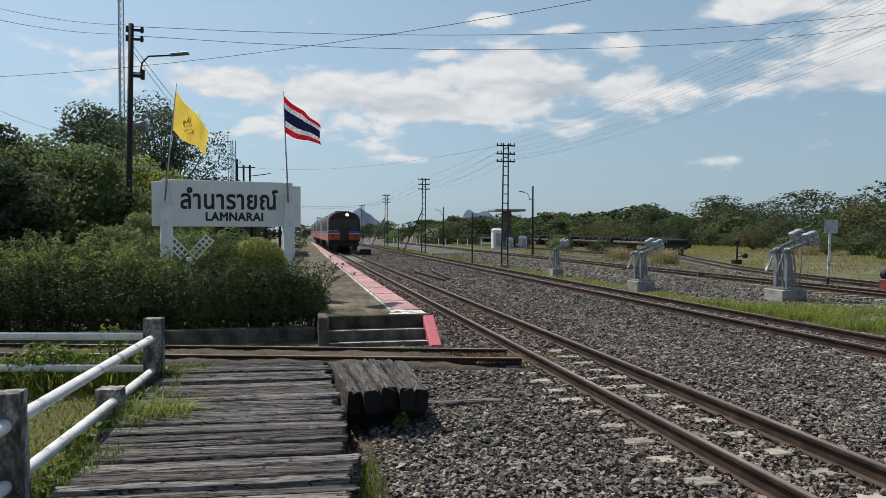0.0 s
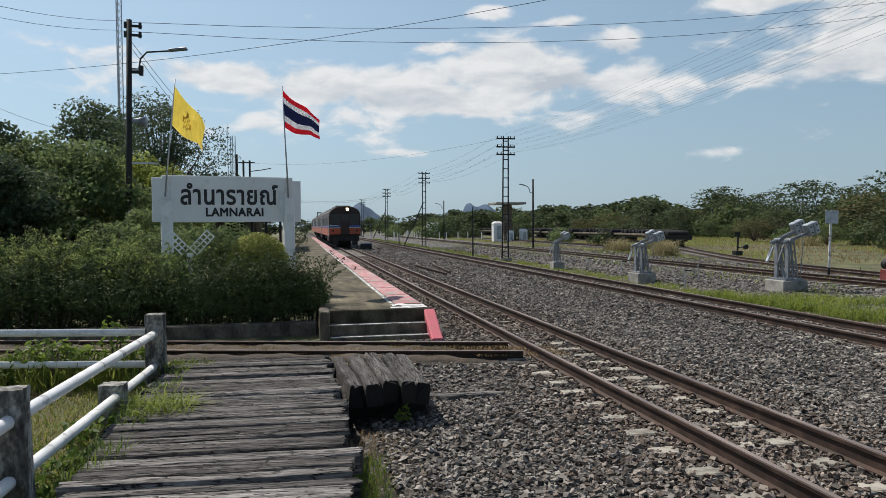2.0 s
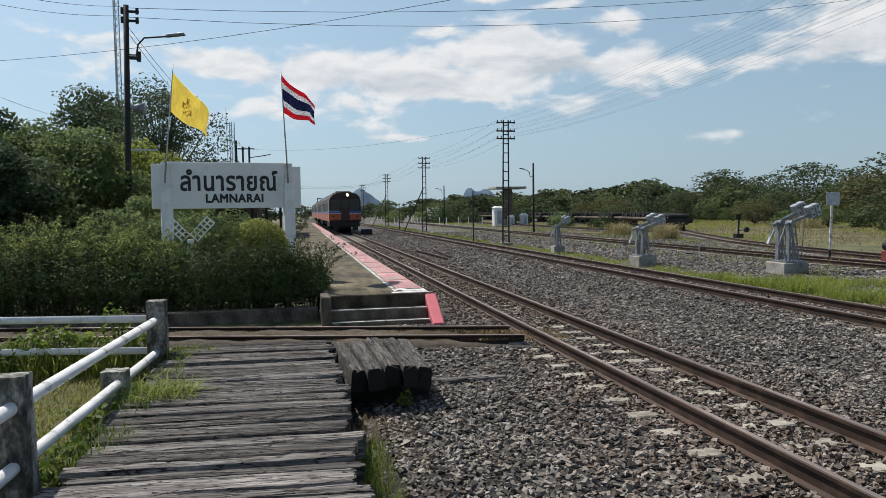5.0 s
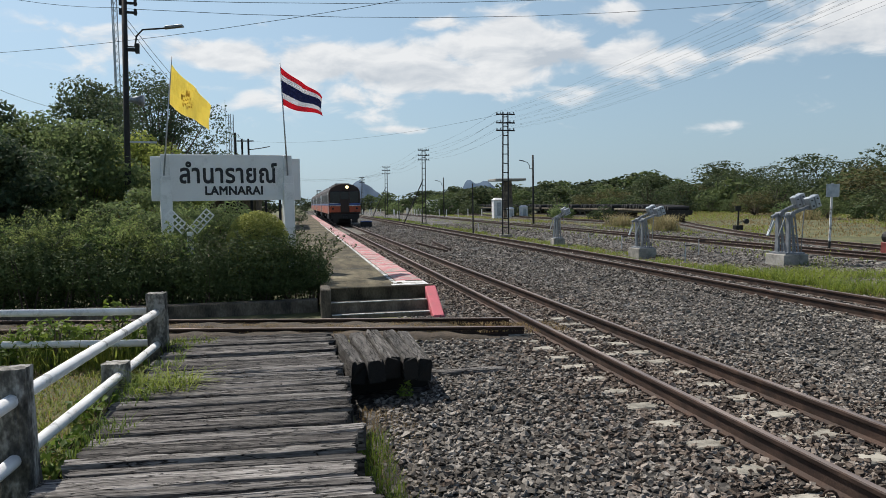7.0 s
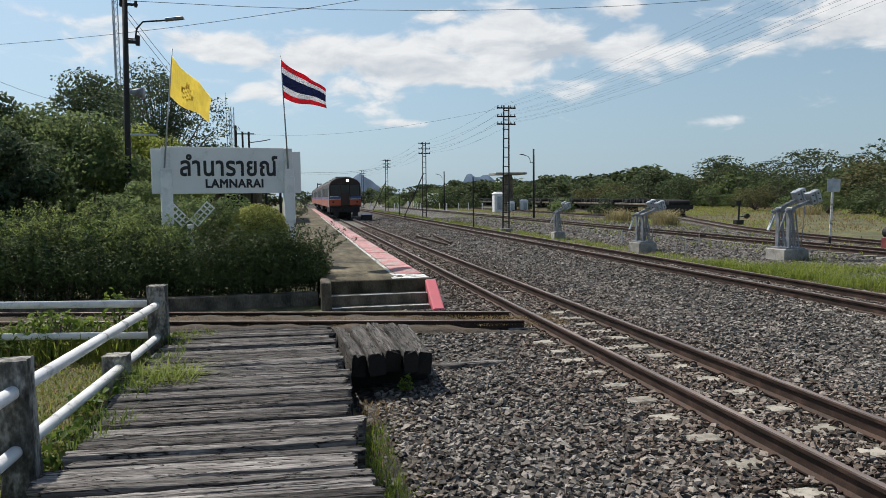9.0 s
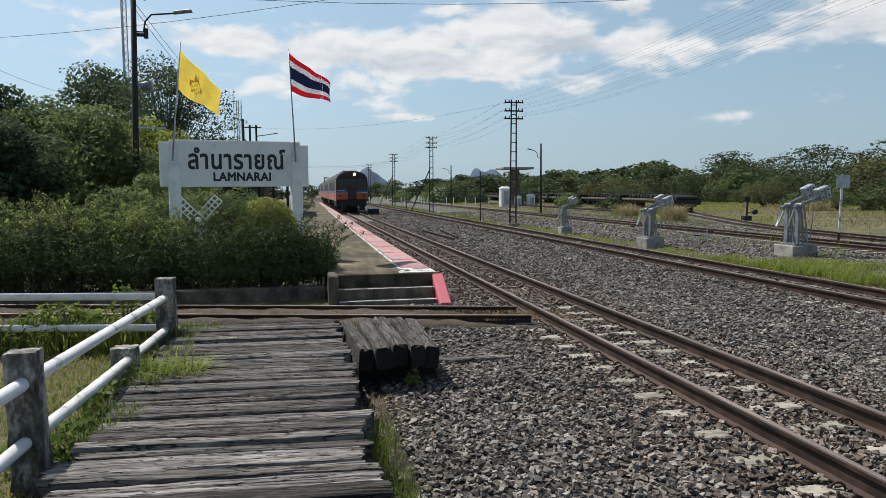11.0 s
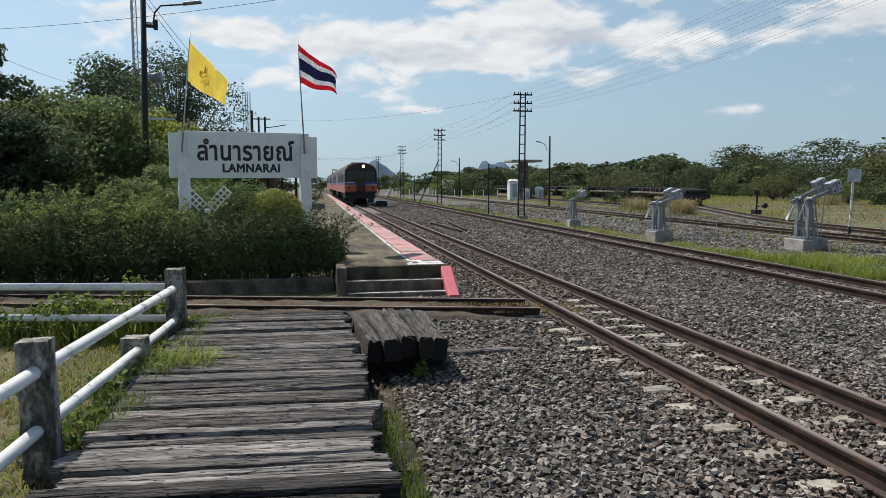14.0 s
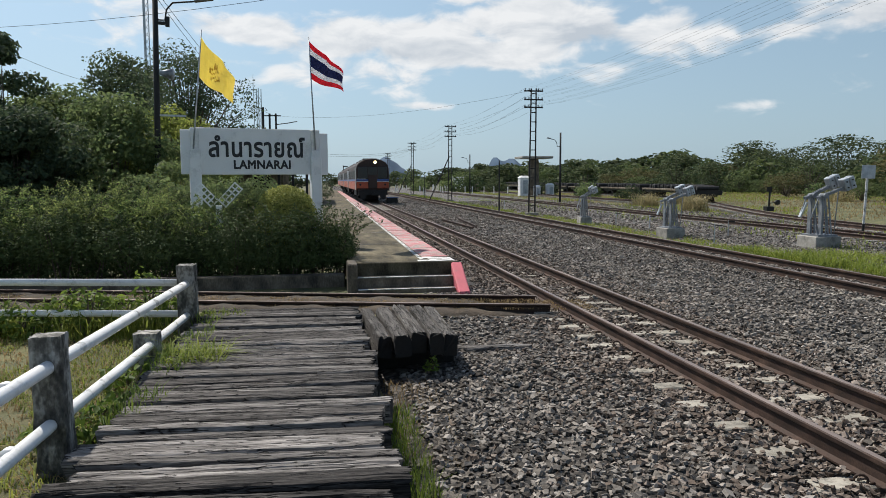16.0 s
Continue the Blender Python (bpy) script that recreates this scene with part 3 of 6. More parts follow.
def stones_mesh(name, xy, z, size, form=0, mat="stone"):
    """Broken stones with flat faces and ragged corners."""
    n = len(xy)
    if form == 2:
        base = np.array([(x, y, z) for z in (-0.62, 0.62) for x, y in ((-0.7, -0.7), (0.7, -0.7), (0.7, 0.7), (-0.7, 0.7))])
        F0 = np.array([(0, 2, 1), (0, 3, 2), (4, 5, 6), (4, 6, 7), (0, 1, 5), (0, 5, 4), (1, 2, 6), (1, 6, 5), (2, 3, 7), (2, 7, 6), (3, 0, 4), (3, 4, 7)])
    elif form == 1:
        base = np.array([(1, 0, 0), (-1, 0, 0), (0, 1, 0), (0, -1, 0), (0, 0, 1), (0, 0, -1)], float)
        F0 = np.array([(0, 2, 4), (2, 1, 4), (1, 3, 4), (3, 0, 4), (2, 0, 5), (1, 2, 5), (3, 1, 5), (0, 3, 5)])
    else:
        base = np.array([(1.1, 0, 0), (-0.55, 0.95, 0), (-0.55, -0.95, 0), (0, 0, 0.95), (0, 0, -0.95)], float)
        F0 = np.array([(0, 1, 3), (1, 2, 3), (2, 0, 3), (1, 0, 4), (2, 1, 4), (0, 2, 4)])
    nb = len(base)
    V = base[None] + rng.normal(0, 0.25 if form == 2 else 0.22, (n, nb, 3))
    V *= (size * 0.5 * rng.uniform(0.6, 1.35, (n, 1)) * rng.uniform(0.55, 1.35, (n, 3)))[:, None, :]
    q = rng.normal(0, 1, (n, 4))
    q /= np.linalg.norm(q, axis=1, keepdims=True)
    w, x, y, zz = q.T
    R = np.stack([1 - 2 * (y * y + zz * zz), 2 * (x * y - w * zz), 2 * (x * zz + w * y), 2 * (x * y + w * zz), 1 - 2 * (x * x + zz * zz), 2 * (y * zz - w * x),
                  2 * (x * zz - w * y), 2 * (y * zz + w * x), 1 - 2 * (x * x + y * y)], 1).reshape(n, 3, 3)
    V = np.einsum("nij,nkj->nki", R, V)
    V[:, :, 2] *= 0.68
    V += np.concatenate([xy, z[:, None]], 1)[:, None, :]
    F = (np.arange(n)[:, None, None] * nb + F0[None]).reshape(-1, 3)
    return raw_mesh(name, V.reshape(-1, 3), F, M[mat], flat=True)


def build_ground():
    xs = np.concatenate([np.linspace(-3500, -60, 12), np.linspace(-50, -4, 24), np.linspace(-3.5, 6, 60), np.linspace(7, 60, 30), np.linspace(80, 3500, 12)])
    ys = np.concatenate([np.linspace(-1500, -20, 8), np.linspace(-15, 2, 10), np.linspace(2.3, 16, 60), np.linspace(17, 120, 40), np.linspace(150, 4500, 14)])
    tagged(new("ground", grid_mesh("ground", xs, ys, ground_z, M["field"])), "uneven ground of dry soil and grass around the yard", "ground", kind="structure")
    bx = np.concatenate([np.linspace(0.3, 3, 24), np.linspace(3.1, 12.8, 60)])
    by = np.concatenate([np.linspace(-12, 30, 150), np.linspace(31, 260, 100)])
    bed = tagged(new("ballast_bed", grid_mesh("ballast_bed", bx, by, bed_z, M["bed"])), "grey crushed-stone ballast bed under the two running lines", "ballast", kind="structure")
    yd = grid_mesh("yard_ballast", np.linspace(12.4, 24.5, 16), np.linspace(-5, 200, 60), lambda x, y: -0.16 + 0.13 * smooth(12.4, 13.3, x) * (1 - smooth(22.5, 24.5, x)), M["gravel"])
    tagged(new("yard_ballast", yd), "grey stone ballast under the yard tracks", "ballast", kind="structure")
    sets = [(0.75, 6.4, -3.0, 2.8, 20, 0.075), (0.75, 6.4, 2.8, 8.5, 1080, 0.051), (0.8, 8.6, 8.5, 14, 540, 0.063), (2.9, 12.0, 14, 24, 410, 0.070), (2.9, 12.0, 24, 50, 150, 0.095), (5.2, 11.8, 50, 78, 45, 0.12),
            (8.6, 12, 8, 14, 520, 0.056), (6.4, 9.0, 4.8, 8.5, 700, 0.050), (12.9, 23.5, 12, 32, 85, 0.090), (12.9, 23.5, 32, 70, 26, 0.13)]
    for k, (x0, x1, y0, y1, dens, size) in enumerate(sets):
        n = int((x1 - x0) * (y1 - y0) * dens)
        xy = np.stack([rng.uniform(x0, x1, n), rng.uniform(y0, y1, n)], 1)
        # the crossing rails keep a strip free
        line = 12.55 - 0.27 * xy[:, 0]
        keep = ~((np.abs(xy[:, 1] - line + 0.35) < 0.75) & (xy[:, 0] < 3.4))
        for xr in (3.62, 4.67, 9.325, 10.375):
            keep &= np.abs(xy[:, 0] - xr) > 0.10
        keep &= ~((xy[:, 0] < 1.40) & (xy[:, 1] > 7.95) & (xy[:, 1] < 10.0)) & ~((xy[:, 0] < 2.6) & (xy[:, 1] > 13.2))
        # few stones lie on the sleepers
        on = (np.abs((xy[:, 1] - 0.15 + 0.3) % 0.6 - 0.3) < 0.055)
        bare = ((xy[:, 0] > 3.20) & (xy[:, 0] < 3.42)) | ((xy[:, 0] > 4.36) & (xy[:, 0] < 4.55))
        keep &= ~(on & bare & (xy[:, 1] < 12.5) & (rng.uniform(0, 1, n) < 0.85))
        xy = xy[keep]
        z = bed_z(xy[:, 0], xy[:, 1]) + rng.uniform(-0.042, 0.030, len(xy))
        z = np.where(xy[:, 0] > 12.7, -0.03 + rng.uniform(-0.03, 0.03, len(xy)), z)
        # the stones stand over the sleepers but for the bare patches beside the rails
        mid = ((xy[:, 0] > 3.42) & (xy[:, 0] < 4.28)) | ((xy[:, 0] > 4.55) & (xy[:, 0] < 5.4)) | ((xy[:, 0] > 9.0) & (xy[:, 0] < 10.7))
        z = z + np.where(xy[:, 1] < 12.5, 0.026, 0.034) * np.where(xy[:, 1] < 12.5, mid, (xy[:, 0] > 3.0) & (xy[:, 0] < 5.5) | (xy[:, 0] > 8.7) & (xy[:, 0] < 11))
        # stones near the running rails are stained by rust
        rusty = rng.uniform(0, 1, len(xy)) < np.clip(1.25 - np.abs(xy[:, 0] - 4.0) * 0.55, 0.08, 0.9)
        for sel, mat, lab in ((~rusty, "stone", "loose grey crushed stones lying over the ballast"), (rusty, "stone_rusty", "rust-stained crushed stones lying between the rails")):
            if sel.sum():
                ob = new("ballast_stones", stones_mesh("ballast_stones", xy[sel], z[sel], size, 2 if k in (1, 7) else 1 if k in (2, 6) else 0, mat))
                tagged(ob, lab, "ballast", kind="stuff")


build_ground()

# ---- rails and sleepers ----
RAIL = [(-0.055, 0), (0.055, 0), (0.055, 0.012), (0.012, 0.026), (0.010, 0.105), (0.033, 0.118), (0.035, 0.142), (0.026, 0.15), (-0.026, 0.15), (-0.035, 0.142), (-0.033, 0.118), (-0.010, 0.105), (-0.012, 0.026), (-0.055, 0.012)]


def rail_geo(points, z, tall=1.0):
    g = Geo()
    for a, b in zip(points[:-1], points[1:]):
        k = len(g.f)
        g.extrude([(x, h * tall) for x, h in RAIL], (*a, z), (*b, z))
        g.m[k + 7] = 1
    return g


def rail(name, points, parent, z=0.0, label="", tall=1.0):
    return part(name, rail_geo(points, z, tall), [M["rust"], M["railtop"]], parent, label)


def sleeper_mesh():
    g = Geo()
    g.box((0, 0, -0.08), (2.0, 0.24, 0.19), top=(1.0, 0.82))
    return mesh_of("sleeper", g, M["sleeper"], 0.012)


def clip_mesh():
    """A sprung steel rail clip: a round-bar curl standing beside the rail, with a toe on its foot."""
    g = Geo()
    pts = [Vector((0.062 + 0.034 * math.cos(a), 0.014 * a - 0.03, 0.040 + 0.030 * math.sin(a))) for a in np.linspace(-0.6, 4.6, 9)]
    g.path([Vector((0.115, -0.05, 0.02))] + pts + [Vector((0.0, 0.045, 0.03))], 0.0095, 5)
    return mesh_of("rail_clip", g, M["rust"], smooth=True)


def build_tracks():
    sm, cm = sleeper_mesh(), clip_mesh()
    for name, xc, n, y0, clips in (("main_track", 4.15, 133, -8.85, (17, 51)), ("loop_track", 9.85, 95, -8.65, (34, 66))):
        tr = thing(name, "metre-gauge railway track on concrete sleepers in grey ballast", "railway track", (0, 0, 0), kind="structure")
        for s in (-0.525, 0.525):
            rail("rail", [(xc + s, -12), (xc + s, 260)], tr, 0.012, "rusty steel rail with a worn bright head", 1.2)
        for k in range(n):
            piece("sleeper", sm, tr, pose(xc + random.uniform(-0.02, 0.02), y0 + 0.6 * k, 0.004 + random.uniform(-0.008, 0.006), 0, 0, random.uniform(-0.8, 0.8)))
        for k in range(*clips):
            for s in (-0.525, 0.525):
                for side in (-1, 1):
                    piece("rail_clip", cm, tr, pose(xc + s + side * 0.05, y0 + 0.6 * k + side * 0.03, 0.0, 0, 0, 0 if side > 0 else 180))
    for name, pts in (("yard_track", [(18.5, -10), (18.5, 160)]), ("siding_track", [(21.0, -6), (21.2, 22), (22.3, 30), (24.0, 37), (29.0, 51), (34.5, 64), (37.3, 72), (38.2, 80), (38.4, 210)]), ("far_track", [(28, 62), (28, 170)])):
        tr = thing(name, "rusty yard track laid in grey stone and dry grass", "railway track", kind="structure")
        for s in (-0.525, 0.525):
            off = []
            for i, p in enumerate(pts):
                a, b = Vector(pts[max(0, i - 1)]), Vector(pts[min(len(pts) - 1, i + 1)])
                d = (b - a).normalized()
                off.append((p[0] + d.y * s, p[1] - d.x * s))
            rail("rail", off, tr, 0.0)
        wood = Geo()
        for a, b in zip(pts[:-1], pts[1:]):
            a, b = Vector(a), Vector(b)
            L = (b - a).length
            ang = math.atan2(-(b - a).x, (b - a).y)
            for k in range(int(min(L, 110) / 0.65)):
                p = a + (b - a) * ((k + 0.5) * 0.65 / L)
                wood.box((p.x, p.y, -0.06), (2.0, 0.22, 0.14), Matrix.Rotation(ang, 3, "Z"))
        tagged(part("sleepers", wood, M["conc"], tr), kind="stuff")
    tr = thing("trolley_track", "short rusty trolley track set in soil across the platform end", "railway track", kind="structure")
    for x0, y0, x1, y1 in ((-12, 15.95, 3.42, 11.76), (-12, 14.9, 3.40, 10.88)):
        rail("rail", [(x0, y0), (x1, y1)], tr, -0.010, "dark rusty rail half sunk in soil")
    u, v = np.meshgrid(np.linspace(-12, 3.0, 120), np.linspace(-0.85, 1.05, 22))
    u, v = u.ravel(), v.ravel()
    zz = 0.082 - 0.20 * smooth(0.60, 0.85, -v) - 0.2 * smooth(0.8, 1.05, v) - 0.06 * smooth(1.6, 3.0, u) + 0.014 * np.sin(u * 5 + v * 7) + 0.010 * np.sin(u * 13 - v * 9)
    V = np.stack([u, 12.16 - 0.2715 * u + v, zz], 1)
    k = (np.arange(21)[:, None] * 120 + np.arange(119)[None]).ravel()
    tagged(new("trolley_bed", raw_mesh("trolley_bed", V, np.stack([k, k + 1, k + 121, k + 120], 1), M["soil"])), "strip of dry brown soil between the trolley rails", "soil", kind="structure")
    # two short rails lying loose on the ballast
    for x0, y0, x1, y1 in ((5.80, 36.5, 6.0, 29.6), (6.75, 37.0, 6.35, 30.6)):
        ob = part("spare_rail", rail_geo([(x0, y0), (x1, y1)], -0.02), [M["rust"], M["rust"]])
        tagged(ob, "rusty spare rail lying loose on the ballast", "rail")


build_tracks()

# ---- platform ----
PZ = 0.50


def build_platform():
    p = thing("platform", "low concrete station platform with a faded red and white edge", "platform", kind="structure")
    g = Geo()
    g.box((1.45, 66.95, PZ / 2 - 0.1), (2.06, 106.0, PZ + 0.2))
    g.box((-2.79, 72, PZ / 2 - 0.102), (6.4, 96.0, PZ + 0.196))
    part("platform_slab", g, M["slab"], p, "weathered concrete slab", 0.015)
    # transverse joints as narrow raised strips of mortar
    g = Geo()
    for y in np.arange(18, 100, 4.0):
        g.box((0.6, y, PZ + 0.002), (2.5, 0.03, 0.008))
    part("slab_joint", g, M["conc"], p)
    paint = Geo()
    y = 14.75
    while y < 110:
        L = 2.0
        paint.box((2.19, y + L / 2, PZ + 0.003), (0.53, L - 0.09, 0.006))
        y += L
    part("red_edge_paint", paint, M["pink"], p, "faded red painted edge strip")
    dash = Geo()
    for k in range(160):
        dash.box((1.86, 14.4 + k * 0.3, PZ + 0.004), (0.075, 0.24 if k > 8 else 0.16, 0.008))
    for k in range(40):
        dash.box((2.05 + 0.05 * math.sin(k * 2.1), 15.2 + k * 1.0, PZ + 0.007), (0.5 * (0.5 + 0.5 * abs(math.sin(k * 1.7))), 0.035, 0.004))
    part("white_edge_paint", dash, M["wornwhite"], p, "worn white painted dashes")
    g = Geo()
    g.box((2.23, 14.28, PZ + 0.006), (0.46, 0.62, 0.012)).box((1.90, 14.12, PZ + 0.005), (0.3, 0.22, 0.010)).box((2.0, 14.66, PZ + 0.005), (0.2, 0.2, 0.010))
    part("white_end_patch", g, M["wornwhite"], p, "splashed white paint at the platform end", 0.004)
    st = thing("platform_steps", "two worn concrete steps with white noses at the platform end", "steps", kind="structure")
    st.parent = None
    for k, (y, h) in enumerate(((13.80, 0.255), (13.50, 0.07))):
        g = Geo()
        g.box((1.46, y, h / 2 - 0.1), (1.80, 0.32, h + 0.2))
        part("step", g, M["stained"], st, bevel=0.012)
        g = Geo()
        g.box((1.46, y - 0.13, h + 0.004), (1.79, 0.055, 0.012))
        part("step_nosing", g, M["wornwhite"], st, "white painted nosing")
    g = Geo()
    V = [(2.37, 13.93, -0.1), (2.37, 13.05, -0.1), (2.37, 13.05, 0.03), (2.37, 13.93, PZ - 0.01), (2.58, 13.93, -0.1), (2.58, 13.05, -0.1), (2.58, 13.05, 0.03), (2.58, 13.93, PZ - 0.01)]
    g.add(V, [(0, 1, 2, 3), (7, 6, 5, 4), (0, 4, 5, 1), (1, 5, 6, 2), (2, 6, 7, 3), (3, 7, 4, 0)])
    part("cheek_wall", g, M["steppaint"], st, "faded red painted cheek wall", 0.02)
    g = Geo()
    g.box((0.47, 13.8, 0.18), (0.18, 0.75, 0.72))
    part("cheek_wall", g, M["stained"], st, "bare concrete cheek wall", 0.02)
    g = Geo()
    g.box((-5.4, 14.45, 0.0), (11.5, 0.25, 0.50))
    tagged(part("garden_wall", g, M["stained"], None, bevel=0.02), "low stained concrete retaining wall in a shade-darkened tone below the hedge", "wall", kind="structure")


build_platform()

# ---- timber crossing ----
DZ = 0.40


def plank_mesh(name, lx, ly, h, seed, mat, cuts=10, rough=0.012):
    """A worn timber: edges eaten, ends ragged, splits that open and close along the grain."""
    r = random.Random(seed)
    g = Geo()
    m = max(10, int(ly / 0.010))
    tops, split = [], []
    for i in range(m + 1):
        a = i / m - 0.5
        edge = max(0.0, abs(a) - 0.38) / 0.12
        tops.append((a, 1.0 - 0.20 * edge ** 2 - r.uniform(0, 0.014)))
        split.append(r.uniform(0.16, 0.5) if r.random() < 0.17 else r.uniform(0.0, 0.05))
    prof = [(-0.5, 0.0)] + tops + [(0.5, 0.0)]
    split = [0.0] + split + [0.0]
    n = len(prof)
    drift = [0.0]
    for k in range(cuts):
        drift.append(drift[-1] * 0.85 + r.uniform(-0.006, 0.006))
    pts = []
    for k in range(cuts + 1):
        x = -lx / 2 + lx * k / cuts
        for i, (a, b) in enumerate(prof):
            e = r.uniform(-rough, rough)
            rim = i in (0, 1, n - 2, n - 1)
            opening = max(0.0, noise.noise((x * 1.3 + seed, i * 3.7, seed * 0.7)) + 0.12)
            bite = 0.010 * max(0.0, noise.noise((x * 3.0, i * 9.0, seed * 1.3)) - 0.05) if rim else 0.0
            pts.append((x + (r.uniform(-0.025, 0.025) if k in (0, cuts) else 0), a * ly + drift[k] + e * (1.0 if rim else 0.3) - math.copysign(bite, a),
                        (b - 1 - split[i] * opening * 0.55) * h + r.uniform(-rough, rough) * 0.4 + 0.004 * noise.noise((x * 2.0, a * 4, seed))))
    faces = []
    for k in range(cuts):
        for i in range(n):
            j = (i + 1) % n
            faces.append((k * n + i, k * n + j, (k + 1) * n + j, (k + 1) * n + i))
    faces += [tuple(range(n)), tuple(range((cuts + 1) * n - 1, cuts * n - 1, -1))]
    g.add(pts, faces)
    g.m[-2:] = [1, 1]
    return mesh_of(name, g, [mat, M["endgrain"]])


def build_deck():
    d = thing("timber_crossing", "weathered grey timber plank crossing with split boards", "boardwalk", kind="structure")
    r = random.Random(5)
    y, k = -2.6, 0
    while y < 9.85:
        w = r.choice((0.15, 0.19, 0.21, 0.24, 0.28)) + r.uniform(-0.015, 0.015)
        gap = r.choice((0.006, 0.010, 0.014, 0.022, 0.034))
        right = 0.37 - 0.06 * (y < 4.2) + r.uniform(-0.05, 0.06) + (0.07 if k % 7 == 3 else 0)
        left = -1.53 + r.uniform(-0.09, 0.08)
        me = plank_mesh("plank", right - left, w - gap, 0.16, k + 11, M["plank"], 30, 0.003)
        piece("plank", me, d, pose((left + right) / 2, y + w / 2, DZ + r.uniform(-0.022, 0.010), r.uniform(-2.0, 2.0), r.uniform(-0.4, 0.4), -3.6 + r.uniform(-0.6, 0.6)))
        y += w
        k += 1
    for x in (-1.2, -0.5, 0.25):
        g = Geo()
        g.box((x, 3.65, 0.08), (0.2, 12.3, 0.30))
        part("bearer", g, M["plank_end"], d)
    b = thing("timber_stack", "five thick split timbers lying side by side over a dark gap", "timbers")
    x = 0.47
    for k in range(5):
        w = (0.17, 0.21, 0.20, 0.18, 0.19)[k]
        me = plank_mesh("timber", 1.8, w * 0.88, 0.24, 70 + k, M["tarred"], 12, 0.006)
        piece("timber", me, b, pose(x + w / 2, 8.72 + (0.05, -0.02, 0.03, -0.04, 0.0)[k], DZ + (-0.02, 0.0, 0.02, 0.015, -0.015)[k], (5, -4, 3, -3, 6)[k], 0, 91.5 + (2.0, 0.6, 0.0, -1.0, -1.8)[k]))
        x += w
    # bearers in the same black, painting the shadow under the stack
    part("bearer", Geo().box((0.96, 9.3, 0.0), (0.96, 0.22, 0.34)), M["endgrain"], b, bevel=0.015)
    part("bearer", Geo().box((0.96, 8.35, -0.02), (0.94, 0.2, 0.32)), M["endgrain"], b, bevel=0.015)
    me = plank_mesh("loose_timber", 1.5, 0.16, 0.12, 99, M["plank"], 8)
    ob = new("loose_timber", me)
    ob.matrix_basis = pose(1.72, 8.80, 0.02, 0, 0, -3)
    tagged(ob, "old split timber half buried in ballast", "timber")


build_deck()

# ---- pipe fence ----


def build_fence():
    f = thing("pipe_fence", "white pipe fence on rough weathered concrete posts", "fence")
    for x, y, top, w, lab in ((-1.83, 5.22, 1.05, 0.21, "tall weathered concrete post"), (-1.80, 7.72, 0.55, 0.25, "short broken concrete post"), (-1.70, 9.42, 1.04, 0.23, "tall weathered concrete post"), (-1.95, 1.2, 1.05, 0.21, "tall weathered concrete post")):
        g = Geo()
        r = random.Random(int(y * 100))
        h = top + 0.5
        g.box((0, 0, h / 2 - 0.5), (w, w * 0.93, h), top=(0.93, 0.93))
        me = mesh_of("post", g, M["oldconc"])
        bm = bmesh.new()
        bm.from_mesh(me)
        bmesh.ops.subdivide_edges(bm, edges=bm.edges[:], cuts=9, use_grid_fill=True)
        for v in bm.verts:
            edge = (abs(abs(v.co.x) - w / 2) < 0.02) + (abs(abs(v.co.y) - w / 2) < 0.025) + (v.co.z > h - 0.52)
            v.co += Vector((r.uniform(-1, 1), r.uniform(-1, 1), r.uniform(-0.5, 0.3))) * (0.003 + 0.0035 * edge)
            if edge > 1 and v.co.z < h - 0.52 or edge > 2:
                v.co.x *= 0.965
                v.co.y *= 0.965
        bm.to_mesh(me)
        bm.free()
        ob = piece("post", me, f, pose(x, y, 0, r.uniform(-1, 1), r.uniform(-1, 1), r.uniform(-4, 4)))
        tagged(ob, lab)
    for z, rr in ((0.83, 0.046), (0.44, 0.044)):
        g = Geo()
        g.path([(-2.02, -1.5, z + 0.02), (-1.83, 5.22, z + 0.015), (-1.70, 9.36, z - 0.02)], rr, 14)
        part("pipe", g, M["pipe"], f, "white painted steel pipe", smooth=True)
        g = Geo()
        g.tube((-1.70, 9.46, z - 0.02), (-13.0, 11.75, z), rr, n=14)
        part("pipe", g, M["pipe"], f, "white painted steel pipe", smooth=True)
        g = Geo()
        g.tube((-1.88, 4.55, z + 0.018), (-1.875, 4.62, z + 0.018), rr + 0.006, n=14)
        part("pipe_collar", g, M["pipe"], f, smooth=True)


build_fence()

# ---- station sign ----


